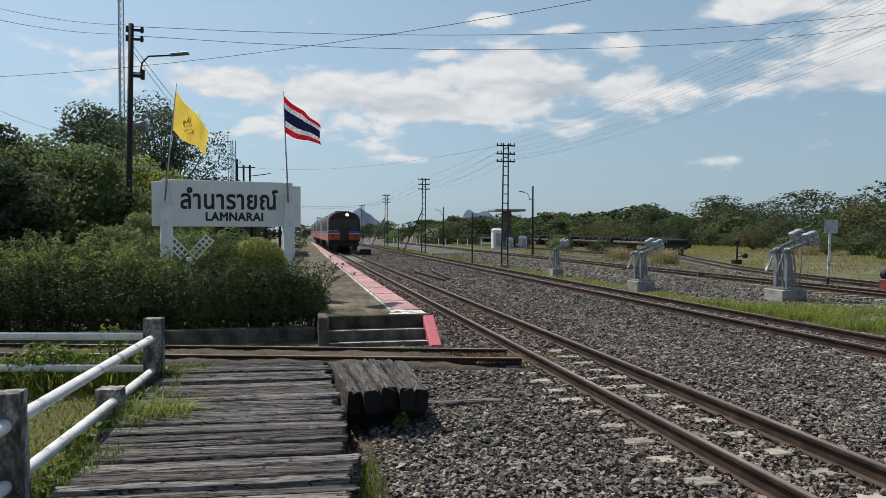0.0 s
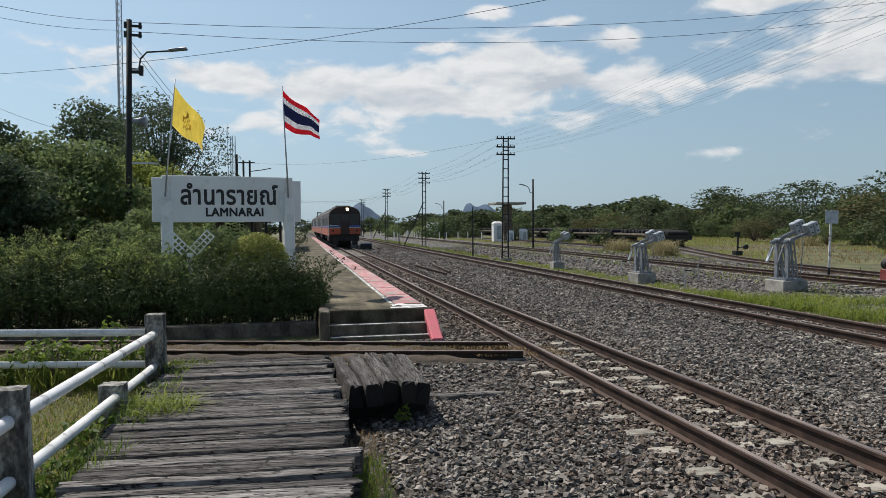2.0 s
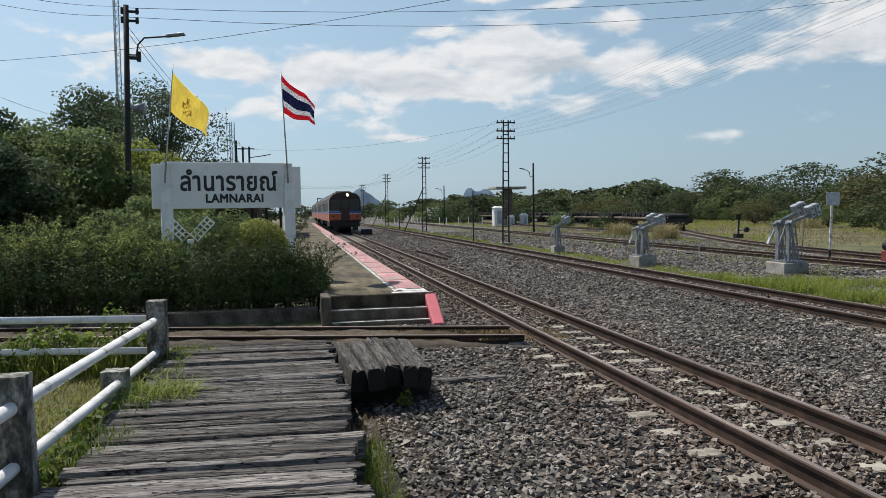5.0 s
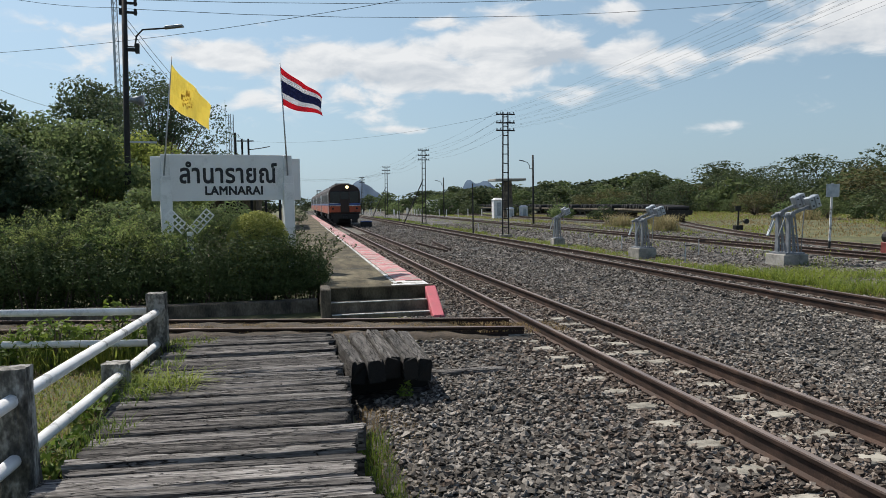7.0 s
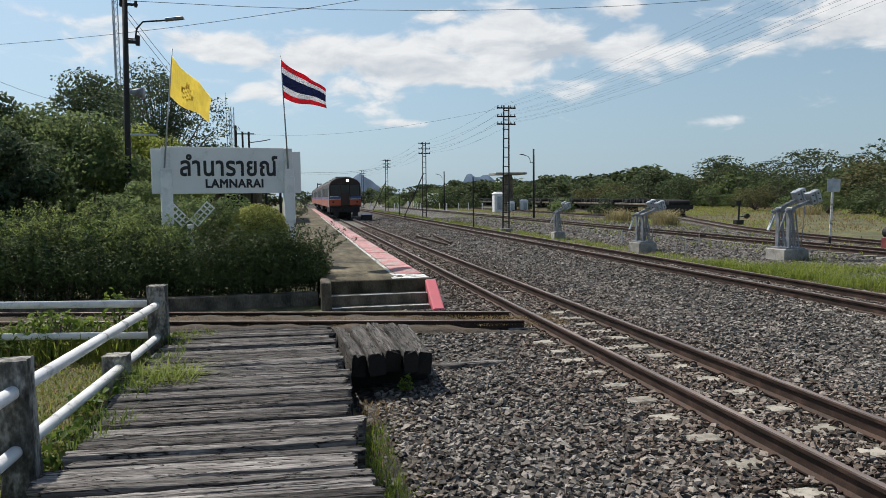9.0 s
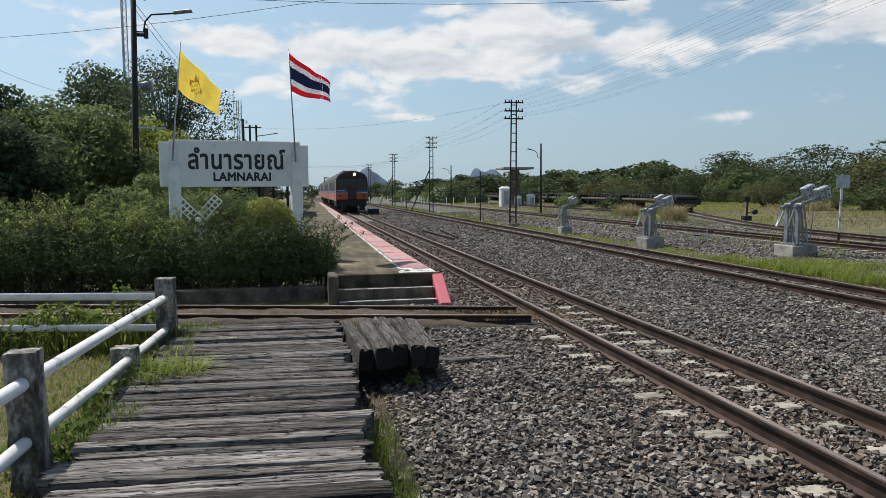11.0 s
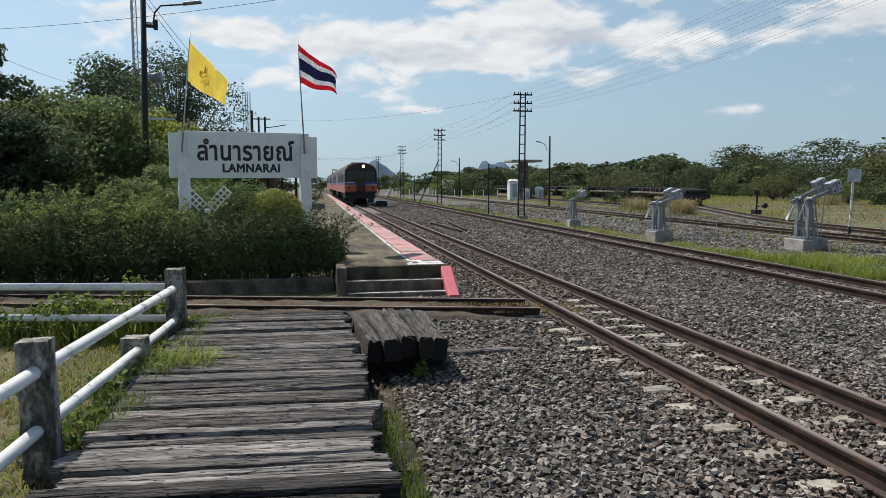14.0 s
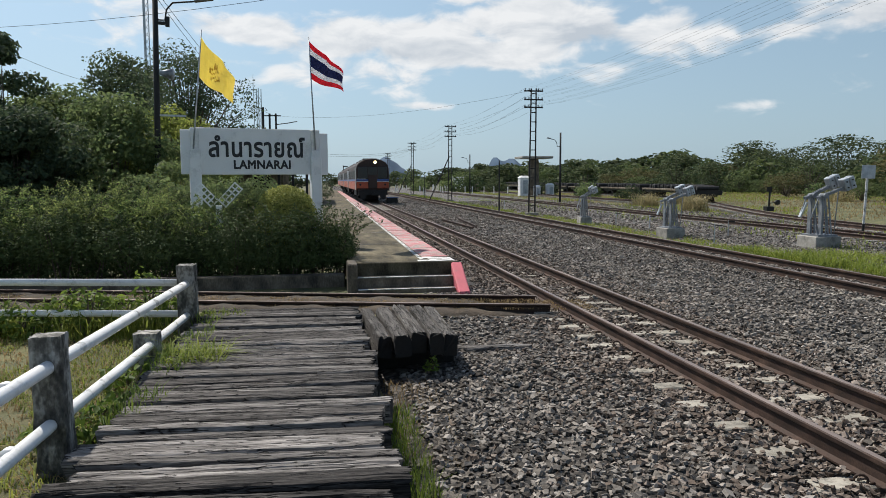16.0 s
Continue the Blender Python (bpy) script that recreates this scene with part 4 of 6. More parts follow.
def text_mesh(name, body, size, mat, bold=0.0):
    cu = bpy.data.curves.new(name, "FONT")
    cu.body, cu.size, cu.align_x, cu.extrude = body, size, "CENTER", 0.0
    cu.space_character = 1.08
    tmp = bpy.data.objects.new(name, cu)
    scene.collection.objects.link(tmp)
    dg = bpy.context.evaluated_depsgraph_get()
    outline = tmp.to_curve(dg)
    loops = []
    for sp in outline.splines:
        pts = []
        if sp.type == "BEZIER":
            bp = sp.bezier_points
            for i in range(len(bp)):
                a, b = bp[i], bp[(i + 1) % len(bp)]
                for k in range(6):
                    t = k / 6
                    pts.append(a.co * (1 - t) ** 3 + a.handle_right * 3 * t * (1 - t) ** 2 + b.handle_left * 3 * t * t * (1 - t) + b.co * t ** 3)
        else:
            pts = [Vector(p.co[:3]) for p in sp.points]
        area = sum(p.x * q.y - q.x * p.y for p, q in zip(pts, pts[1:] + pts[:1])) / 2
        loops.append((area, pts))
    tmp.to_curve_clear()
    bpy.data.objects.remove(tmp)
    sign = max(loops, key=lambda l: abs(l[0]))[0] > 0

    def within(p, poly):
        c = False
        for a, b in zip(poly, poly[1:] + poly[:1]):
            if (a.y > p.y) != (b.y > p.y) and p.x < (b.x - a.x) * (p.y - a.y) / (b.y - a.y) + a.x:
                c = not c
        return c

    # each outline is filled by itself with its own holes, so that strokes that cross stay solid
    bm = bmesh.new()
    count = 0
    for area, pts in loops:
        if (area > 0) != sign:
            continue
        c2 = bpy.data.curves.new("glyph", "CURVE")
        c2.dimensions, c2.fill_mode, c2.extrude, c2.bevel_depth, c2.bevel_resolution = "2D", "BOTH", 0.002 + 0.0006 * (count % 3), bold, 0
        for ar, q in [(area, pts)] + [l for l in loops if (l[0] > 0) != sign and within(l[1][0], pts)]:
            sp = c2.splines.new("POLY")
            sp.points.add(len(q) - 1)
            sp.points.foreach_set("co", [v for p in q for v in (p.x, p.y, 0, 1)])
            sp.use_cyclic_u = True
        ob = bpy.data.objects.new("glyph", c2)
        scene.collection.objects.link(ob)
        part_mesh = bpy.data.meshes.new_from_object(ob.evaluated_get(bpy.context.evaluated_depsgraph_get()))
        bm.from_mesh(part_mesh)
        bpy.data.objects.remove(ob)
        bpy.data.meshes.remove(part_mesh)
        count += 1
    me = bpy.data.meshes.new(name)
    bm.to_mesh(me)
    bm.free()
    me.materials.append(mat)
    return me


def build_sign():
    # from the nearer end to the further one
    a, b = Vector((-3.17, 17.4, 0)), Vector((0.09, 18.2, 0))
    rz = math.degrees(math.atan2(b.y - a.y, b.x - a.x))
    s = thing("station_sign", "white concrete station name board on two white posts", "station sign", (*((a + b) / 2).xy, 0.0), rz)
    W = (b - a).length
    g = Geo()
    g.box((0, 0, 2.735), (W - 0.62, 0.08, 1.06)).box((-W / 2 + 0.16, 0.005, 2.715), (0.32, 0.07, 1.0)).box((W / 2 - 0.16, 0.005, 2.69), (0.32, 0.07, 0.99))
    part("board", g, M["signwhite"], s, "white painted board with stained edges", 0.008)
    for x in (-W / 2 + 0.30, W / 2 - 0.31):
        g = Geo()
        g.box((x, -0.05, 1.15), (0.25, 0.22, 2.9)).box((x, -0.05, 2.62), (0.23, 0.20, 0.30))
        part("post", g, M["white"], s, "square white painted concrete post", 0.012)
        g = Geo()
        g.box((x, -0.06, 2.98), (0.19, 0.10, 0.55))
        part("post_strap", g, M["white"], s, bevel=0.01)
    for name, body, size, z, x, wide, tall in (("thai_lettering", "\u0e25\u0e33\u0e19\u0e32\u0e23\u0e32\u0e22\u0e13\u0e4c", 0.6, 2.60, 0.02, 2.20, 0.50), ("latin_lettering", "LAMNARAI", 0.33, 2.335, 0.12, 1.31, 0.205)):
        me = text_mesh(name, body, size, M["black"], 0.015 if name[0] == "t" else 0.013)
        co = np.array([v.co for v in me.vertices])
        lo, hi = co.min(0), co.max(0)
        kx, ky = wide / (hi[0] - lo[0]), tall / (hi[1] - lo[1])
        for v in me.vertices:
            v.co = Vector(((v.co.x - (lo[0] + hi[0]) / 2) * kx, -0.4 * v.co.z, (v.co.y - lo[1]) * ky))
        ob = new(name, me)
        ob.parent = s
        ob.matrix_basis = pose(x, -0.045, z)
        tagged(ob, "dark painted lettering")
    return s


build_sign()


def flagpole(base, top, label):
    g = Geo()
    g.tube(base, top, 0.019, 0.012, 8)
    ob = part("flagpole", g, M["galv"], None, smooth=True)
    return tagged(ob, label, "flagpole")


FLAG_L, FLAG_N = 1.24, 22
FLAG_HANG = {"yellow_flag": (0.60, 0.34), "striped_flag": (0.52, 0.46)}     # slope of the top edge, loss of height at the fly
FLAGS = []


def build_flag(name, at, height, bands, label, lean):
    """A flag of upright strips, each a piece of its own that swings in the wind."""
    fl = thing(name, label, "flag", at)
    fl.matrix_basis = pose(*at, 0, lean, 0)
    w = FLAG_L / FLAG_N
    for k in range(FLAG_N):
        g = Geo()
        mats = []
        for i, (z0, z1, mat) in enumerate(bands):
            mats.append(mat)
            nseg = 3
            for j in range(nseg):
                za, zb = z0 + (z1 - z0) * j / nseg, z0 + (z1 - z0) * (j + 1) / nseg
                bow = lambda z, x=0.0: 0.02 * math.sin(z / height * 5 + (k + x / w) * 0.5)
                e = w
                if not g.v:
                    g.v += [(0, bow(0), 0), (e, bow(0, e), 0), (e, bow(0, e) + 0.004, 0), (0, bow(0) + 0.004, 0)]
                n0 = len(g.v) - 4
                g.v += [(0, bow(zb), -zb), (e, bow(zb, e), -zb), (e, bow(zb, e) + 0.004, -zb), (0, bow(zb) + 0.004, -zb)]
                g.f += [(n0 + q, n0 + (q + 1) % 4, n0 + 4 + (q + 1) % 4, n0 + 4 + q) for q in range(4)]
                g.m += [i] * 4
        # the strip leans with the hang of the cloth
        x0 = k * w
        slope, taper = FLAG_HANG[name]
        drop = lambda x, z: z * (1 - taper * (x0 + x) / FLAG_L) - x * slope - 0.05 * math.sin(4.5 * (x0 + x)) + 0.05 * math.sin(4.5 * x0)
        g.v = [(x, y, drop(x, z)) for x, y, z in g.v]
        st = part("flag_strip", g, mats, fl)
        if name == "yellow_flag" and 5 <= k <= 10:
            # open ring with a crown above it, in the width of this strip
            for z0, z1 in ((0.40, 0.45), (0.52, 0.55), (0.62, 0.67)) if k in (6, 7, 8, 9) else ((0.47, 0.60),):
                h = Geo()
                for i in range(5):
                    z = z0 + (z1 - z0) * i / 4 - 0.05 * ((k - 7.5) % 2 > 1)
                    h.v += [(x, bow(z, x) + o, drop(x, -z)) for x, o in ((0.004, -0.003), (w * 0.8, -0.003), (w * 0.8, 0.007), (0.004, 0.007))]
                    if i:
                        n0 = len(h.v) - 8
                        h.f += [(n0 + q, n0 + (q + 1) % 4, n0 + 4 + (q + 1) % 4, n0 + 4 + q) for q in range(4)]
                        h.m += [0] * 4
                part("emblem", h, M["flag_mark"], st, "plain darker emblem shape")
            if k in (7, 8):
                h = Geo()
                for i in range(5):
                    z = 0.22 + 0.14 * i / 4
                    q = 0.4 * w * (1 - i / 4)
                    h.v += [(x, bow(z, x) + o, drop(x, -z)) for x, o in ((q, -0.003), (w - q, -0.003), (w - q, 0.007), (q, 0.007))]
                    if i:
                        n0 = len(h.v) - 8
                        h.f += [(n0 + q, n0 + (q + 1) % 4, n0 + 4 + (q + 1) % 4, n0 + 4 + q) for q in range(4)]
                        h.m += [0] * 4
                part("emblem", h, M["flag_mark"], st, "plain darker emblem shape")
    FLAGS.append(fl)
    return fl


def build_flags():
    flagpole((-2.885, 17.36, 2.78), (-2.62, 17.36, 5.40), "thin grey flagpole strapped to the sign post")
    flagpole((-0.195, 18.0, 2.78), (-0.30, 18.0, 5.42), "thin grey flagpole strapped to the sign post")
    build_flag("yellow_flag", (-2.63, 17.36, 5.24), 0.88, [(0, 0.88, M["flag_yellow"])], "yellow cloth flag with a darker emblem, flying in the wind", 5.5)
    h = 0.90
    cuts = [(0, 1 / 6, "flag_red"), (1 / 6, 2 / 6, "flag_white"), (2 / 6, 4 / 6, "flag_blue"), (4 / 6, 5 / 6, "flag_white"), (5 / 6, 1, "flag_red")]
    build_flag("striped_flag", (-0.295, 18.0, 5.34), h, [(a * h, b * h, M[m]) for a, b, m in cuts], "red, white and blue striped cloth flag flying in the wind", -2.2)


build_flags()


def garden_windmill():
    s = thing("garden_windmill", "white slatted windmill sails of a garden ornament in the hedge", "garden ornament", (-2.22, 16.2, 0.9))
    g = Geo()
    g.box((0, 0.04, 0.0), (0.12, 0.12, 1.3))
    part("post", g, M["white"], s)
    g = Geo()
    g.tube((0, -0.06, 0.60), (0, 0.06, 0.60), 0.05, n=10)
    part("hub", g, M["white"], s)
    for ang in (47, 133):
        c, sn = math.cos(radians(ang)), math.sin(radians(ang))
        R = Matrix.Rotation(-radians(ang), 3, "Y")
        g = Geo()
        for off in (-0.10, 0.0, 0.10):
            g.box(R @ Vector((0.36, 0, off)) + Vector((0, -0.03, 0.60)), (0.52, 0.02, 0.028), R)
        for k in range(6):
            g.box(R @ Vector((0.12 + k * 0.10, 0, 0)) + Vector((0, -0.03, 0.60)), (0.03, 0.024, 0.22), R)
        part("sail", g, M["white"], s, "slatted white sail")


garden_windmill()

# ---- vegetation ----


def blob_points(blobs, dens, clipped=False):
    """Points and outward directions on many rough ellipsoids: x, y, z, rx, ry, rz."""
    P, D = [], []
    for x, y, z, rx, ry, rz in blobs:
        n = int(dens * (rx * ry + ry * rz + rx * rz) * 4)
        d = rng.normal(0, 1, (n, 3))
        d /= np.linalg.norm(d, axis=1, keepdims=True)
        r = rng.uniform(0.55, 1.08, (n, 1)) ** 0.6
        bump = 1 + 0.16 * np.sin(d[:, :1] * 7 + x * 3) * np.sin(d[:, 1:2] * 6 + y) + 0.12 * np.sin(d[:, 2:] * 9 + x)
        if clipped:
            r, bump = rng.uniform(0.74, 1.06, (n, 1)), 1.0
        P.append(np.array([x, y, z]) + d * np.array([rx, ry, rz]) * r * bump)
        D.append(d)
    return np.concatenate(P), np.concatenate(D)


def shrub(name, label, blobs, dens, size, mat, clipped=False, group=""):
    P, D = blob_points(blobs, dens, clipped)
    P[:, 2] = np.maximum(P[:, 2], 0.02)
    s = thing(name, label, "shrub", group=group)
    ob = new("crown", leaves_mesh("crown", P, D * 0.8 + [0, 0, 0.5], size, mat))
    ob.parent = s
    g = Geo()
    r = random.Random(3)
    for x, y, z, rx, ry, rz in blobs:
        for k in range(3):
            g.tube((x + r.uniform(-0.2, 0.2) * rx, y, 0.0), (x + r.uniform(-0.7, 0.7) * rx, y + r.uniform(-0.6, 0.6) * ry, z + rz * 0.6), 0.018, 0.005, 5)
    tagged(part("branchwork", g, M["bark"], s), kind="stuff")
    return s


def sprays(blobs, n, length, dens, seed=1):
    """Thin arching shoots that stand out of a shrub, as lines of leaves."""
    r = random.Random(seed)
    P = []
    g = Geo()
    for _ in range(n):
        x, y, z, rx, ry, rz = r.choice(blobs)
        a = r.uniform(0, 6.283)
        p = Vector((x + rx * 0.7 * math.cos(a), y + ry * 0.7 * math.sin(a), z + rz * r.uniform(0.3, 0.8)))
        v = Vector((math.cos(a) * 0.5 + r.uniform(-0.3, 0.3), math.sin(a) * 0.5, r.uniform(0.7, 1.3))).normalized()
        L = length * r.uniform(0.5, 1.2)
        for k in range(6):
            q = p + v * (L / 6)
            g.tube(p, q, 0.004, 0.003, 3)
            for _ in range(dens):
                P.append(p + (q - p) * r.random() + Vector((r.gauss(0, 0.025), r.gauss(0, 0.025), r.gauss(0, 0.025))))
            p, v = q, (v + Vector((0.10 * math.cos(a), 0.10 * math.sin(a), -0.13))).normalized()
    return np.array(P), g


def build_hedge():
    r = random.Random(8)
    blobs = []
    for k in range(22):
        x = -13 + k * 0.60
        top = 1.66 if x < -4 else 1.5
        top += r.uniform(-0.18, 0.16)
        if x > -3.3:
            top = 1.34 if x < -2.1 else 0.95
        blobs.append((x, 15.75 + r.uniform(-0.25, 0.2), top * 0.40, 0.75, 0.95, top * 0.42))
        blobs.append((x + 0.2, 15.25 + r.uniform(-0.3, 0.2), top * 0.56, 0.6, 0.75, top * 0.24))
        if x < -2.4:
            blobs.append((x + 0.3, 16.5 + r.uniform(-0.3, 0.3), top * 0.55, 0.8, 0.9, top * 0.5))
    s = shrub("hedge", "overgrown dark green hedge with loose shoots", blobs, 400, 0.070, M["leaf_hedge"])
    P, g = sprays([b for b in blobs if b[0] < -2.3], 250, 0.75, 12)
    ob = new("fringe", leaves_mesh("fringe", P, np.tile([0.0, 0.0, 1.0], (len(P), 1)), 0.06, M["leaf_hedge"]))
    ob.parent = s
    tagged(part("branchwork", g, M["bark"], s), kind="stuff")
    # feathery yellow-green growth along the top
    top = [(x + r.uniform(-0.2, 0.2), yy + r.uniform(-0.2, 0.2), zz * (1.0 if x < -3.6 else 0.9) + r.uniform(-0.10, 0.10), 0.62, 0.62, 0.27) for x in np.arange(-13, -2.3, 0.75) for yy, zz in ((15.55, 1.22), (16.4, 1.50))]
    s2 = shrub("feathery_shrub", "light green feathery shrub growing over the hedge", top, 300, 0.075, M["leaf_feather"])
    P, g = sprays(top, 260, 0.55, 12, 4)
    ob = new("fringe", leaves_mesh("fringe", P, np.tile([0.0, 0.0, 1.0], (len(P), 1)), 0.05, M["leaf_feather"]))
    ob.parent = s2
    tagged(part("branchwork", g, M["bark"], s2), kind="stuff")
    ball = [(-0.80, 15.6, 1.34, 0.60, 0.58, 0.60), (-0.80, 15.6, 1.0, 0.62, 0.6, 0.5)]
    shrub("clipped_shrub", "rounded yellow-green clipped shrub in front of the sign", ball, 3600, 0.056, M["leaf_yellow"], True)
    side = [(-1.75, 14.85, 0.72, 0.52, 0.45, 0.52), (-1.15, 14.75, 0.76, 0.52, 0.42, 0.54), (-0.62, 14.75, 0.78, 0.5, 0.42, 0.55), (0.18, 15.0, 0.75, 0.42, 0.55, 0.45), (-0.25, 14.9, 0.8, 0.5, 0.5, 0.55), (0.32, 15.4, 0.6, 0.3, 0.5, 0.35)]
    s3 = shrub("loose_shrub", "loose dark shrub with long thin shoots at the platform end", side, 1150, 0.058, M["leaf_hedge"])
    P, g = sprays(side, 85, 0.8, 9, 6)
    ob = new("fringe", leaves_mesh("fringe", P, np.tile([0.0, 0.0, 1.0], (len(P), 1)), 0.055, M["leaf_hedge"]))
    ob.parent = s3
    tagged(part("branchwork", g, M["bark"], s3), kind="stuff")
    # green bank of shrubs under and behind the name board
    back = [(-4.5 + 0.7 * k, 20.2 + r.uniform(-0.5, 0.5), 1.2 + r.uniform(-0.1, 0.3), 0.8, 0.8, 0.8) for k in range(5)]
    shrub("garden_shrub", "green garden shrub behind the name board", back, 420, 0.10, M["leaf_mid"])


build_hedge()


def tree(name, label, height, crown_r, seed, mat, n_clump=34, leaves=7000, leaf=0.22, trunk=0.16, base_h=0.3, flat=1.0, limb=3, group=""):
    """A tapered trunk that forks into limbs, each ending in a clump of leaves."""
    r = random.Random(seed)
    t = thing(name, label, "tree", group=group)
    g = Geo()
    fork = height * base_h
    p = Vector((0, 0, -0.2))
    prev = p
    for k in range(4):
        q = Vector((r.uniform(-0.05, 0.05) * height * 0.3, r.uniform(-0.05, 0.05) * height * 0.3, fork * (k + 1) / 4))
        g.tube(prev, q, trunk * (1 - 0.12 * k), trunk * (1 - 0.12 * (k + 1)), 8)
        prev = q
    clumps = []
    for k in range(n_clump):
        a, b = r.uniform(0, 6.283), r.random()
        hh = fork + (height - fork) * (0.12 + 0.86 * b)
        prof = math.sin(math.pi * min(1, 0.16 + 0.80 * b)) ** 0.7
        rad = crown_r * prof * r.uniform(0.35, 1.0)
        c = Vector((rad * math.cos(a), rad * math.sin(a) * flat, hh))
        mid = prev.lerp(c, 0.5) + Vector((0, 0, height * 0.05))
        g.tube(prev, mid, trunk * 0.32, trunk * 0.18, limb)
        g.tube(mid, c, trunk * 0.18, trunk * 0.05, limb)
        s = crown_r * r.uniform(0.22, 0.40)
        clumps.append((*c, s, s, s * 0.62))
    part("trunk", g, M["bark"], t)
    area = sum((x[3] * x[4] * 2 + x[3] * x[5]) * 4 for x in clumps)
    P, D = blob_points(clumps, leaves / area)
    ob = new("crown", leaves_mesh("crown", P, D + [0, 0, 0.6], leaf, mat, aspect=0.55))
    ob.parent = t
    return t


def place(t, x, y, s=1.0, rz=0.0):
    t.matrix_basis = pose(x, y, -0.1, 0, 0, rz) @ Matrix.Diagonal((s, s, s, 1))
    return t


def build_trees():
    r = random.Random(12)
    L = "tall dark green broadleaf tree behind the station garden"
    place(tree("tree", "open-crowned tree with bare limbs showing beside the lamp pole", 8.0, 2.7, 1, M["leaf_dark"], 54, 15000, 0.135, 0.25, 0.24, limb=5), -6.0, 35)
    place(tree("tree", L, 8.8, 3.2, 2, M["leaf_dark"], 56, 24000, 0.20, 0.2, 0.16), -10.6, 44)
    place(tree("tree", L, 5.2, 3.2, 3, M["leaf_mid"], 48, 28000, 0.17, 0.15, 0.06), -10.2, 31)
    place(tree("tree", L, 4.8, 2.5, 4, M["leaf_mid"], 44, 24000, 0.155, 0.12, 0.04), -7.4, 27.5)
    place(tree("tree", L, 4.2, 2.4, 5, M["leaf_dark"], 40, 21000, 0.155, 0.13, 0.04), -9.4, 25)
    place(tree("tree", "dense green tree at the garden's edge", 4.7, 2.6, 6, M["leaf_dark"], 46, 22000, 0.17, 0.15, 0.05), -12.2, 25)
    place(tree("tree", "light green young tree behind the station garden", 5.0, 2.1, 14, M["leaf_fresh"], 34, 15000, 0.15, 0.12, 0.1), -5.7, 29)
    place(tree("tree", L, 4.6, 2.6, 15, M["leaf_dark"], 30, 11000, 0.19, 0.12, 0.1), -13.5, 28)
    place(tree("tree", L, 2.7, 1.4, 16, M["leaf_mid"], 22, 8000, 0.13, 0.08, 0.05), -4.3, 23)
    place(tree("tree", L, 7.0, 1.7, 17, M["leaf_dark"], 34, 13000, 0.18, 0.14, 0.1), -10.9, 28)
    # woods beyond the yard
    protos = [tree("tree", "green tree at the edge of the woods beyond the yard", 8.0, 4.2, 20 + k, m, 36, 2700, 0.36, 0.2, 0.03, group="woods beyond the yard")
              for k, m in enumerate((M["leaf_far"], M["leaf_wood"], M["leaf_olive"], M["leaf_far"]))]
    distant = [tree("tree", "distant green tree beyond the yard", 8.0, 4.2, 30 + k, m, 24, 700, 0.98, 0.2, 0.03, group="woods beyond the yard")
               for k, m in enumerate((M["leaf_far"], M["leaf_wood"], M["leaf_far"]))]
    far_used = 0
    spots = []
    for k in range(76):
        u = k / 75
        # from close at the right to far ahead
        x = 88 - 16 * u + r.uniform(-5, 5)
        y = 62 + 330 * u ** 1.6 + r.uniform(-6, 6)
        s = (1.12 - 0.1 * u) * r.uniform(0.72, 1.12)
        spots.append((x, y, s))
        spots.append((x - 9 + r.uniform(-3, 3), y - 3 + r.uniform(-4, 4), s * r.uniform(0.45, 0.75)))
    for k in range(22):
        spots.append((52 + r.uniform(-4, 10), 55 + k * 6 + r.uniform(-3, 3), r.uniform(0.4, 0.7)))
    for x, y, s in ((58, 52, 0.72), (64, 54, 0.8), (71, 58, 1.0), (80, 60, 1.35), (72, 56, 1.1), (66, 74, 0.85), (71, 80, 1.0), (77, 84, 1.1)):
        spots.append((x, y, s))
    # trees ahead, between the tracks and the hills
    for x, y, s in ((42, 180, 0.75), (47, 185, 0.85), (52, 190, 0.8), (60, 200, 0.95), (56, 195, 0.8), (33, 230, 0.5), (10, 240, 0.8), (13, 270, 0.7), (18, 290, 0.6), (2, 240, 0.6), (-6, 150, 0.55), (-9, 120, 0.6), (68, 190, 1.0), (18, 300, 0.8), (36, 300, 0.9), (48, 300, 0.9), (15, 205, 0.42), (19, 215, 0.55), (22, 200, 0.4), (26, 222, 0.6), (30, 210, 0.5), (35, 205, 0.55), (39, 196, 0.6), (44, 212, 0.7), (12, 225, 0.5), (8, 215, 0.45), (24, 245, 0.7)):
        spots.append((x, y, s))
    for k, (x, y, s) in enumerate(spots):
        p = protos[r.choice((0, 1, 0, 1, 3, 0, 1, 2))] if y < 135 else distant[r.choice((0, 1, 2))]
        m = pose(x, y, -0.1, 0, 0, r.uniform(0, 360)) @ Matrix.Diagonal((s * 1.2, s * 1.2, s * r.uniform(0.82, 1.0), 1))
        if k < 4:
            protos[k].matrix_basis = m
        elif y >= 135 and far_used < 3:
            distant[far_used].matrix_basis = m
            far_used += 1
        else:
            copy_thing(p, m)
    # bushes that fill the foot of the woods
    us = shrub("wood_edge_bush", "dense green bush at the foot of the woods", [(0, 0, 1.0, 2.2, 1.6, 1.5), (1.8, 0.4, 0.8, 1.8, 1.4, 1.2), (-1.7, -0.2, 0.7, 1.6, 1.3, 1.1)], 14, 0.52, M["leaf_wood"], group="bushes at the foot of the woods")
    uo = shrub("wood_edge_bush", "dense olive bush at the foot of the woods", [(0, 0, 1.1, 2.0, 1.6, 1.6), (1.6, 0.4, 0.8, 1.8, 1.4, 1.3)], 15, 0.52, M["leaf_far"], group="bushes at the foot of the woods")
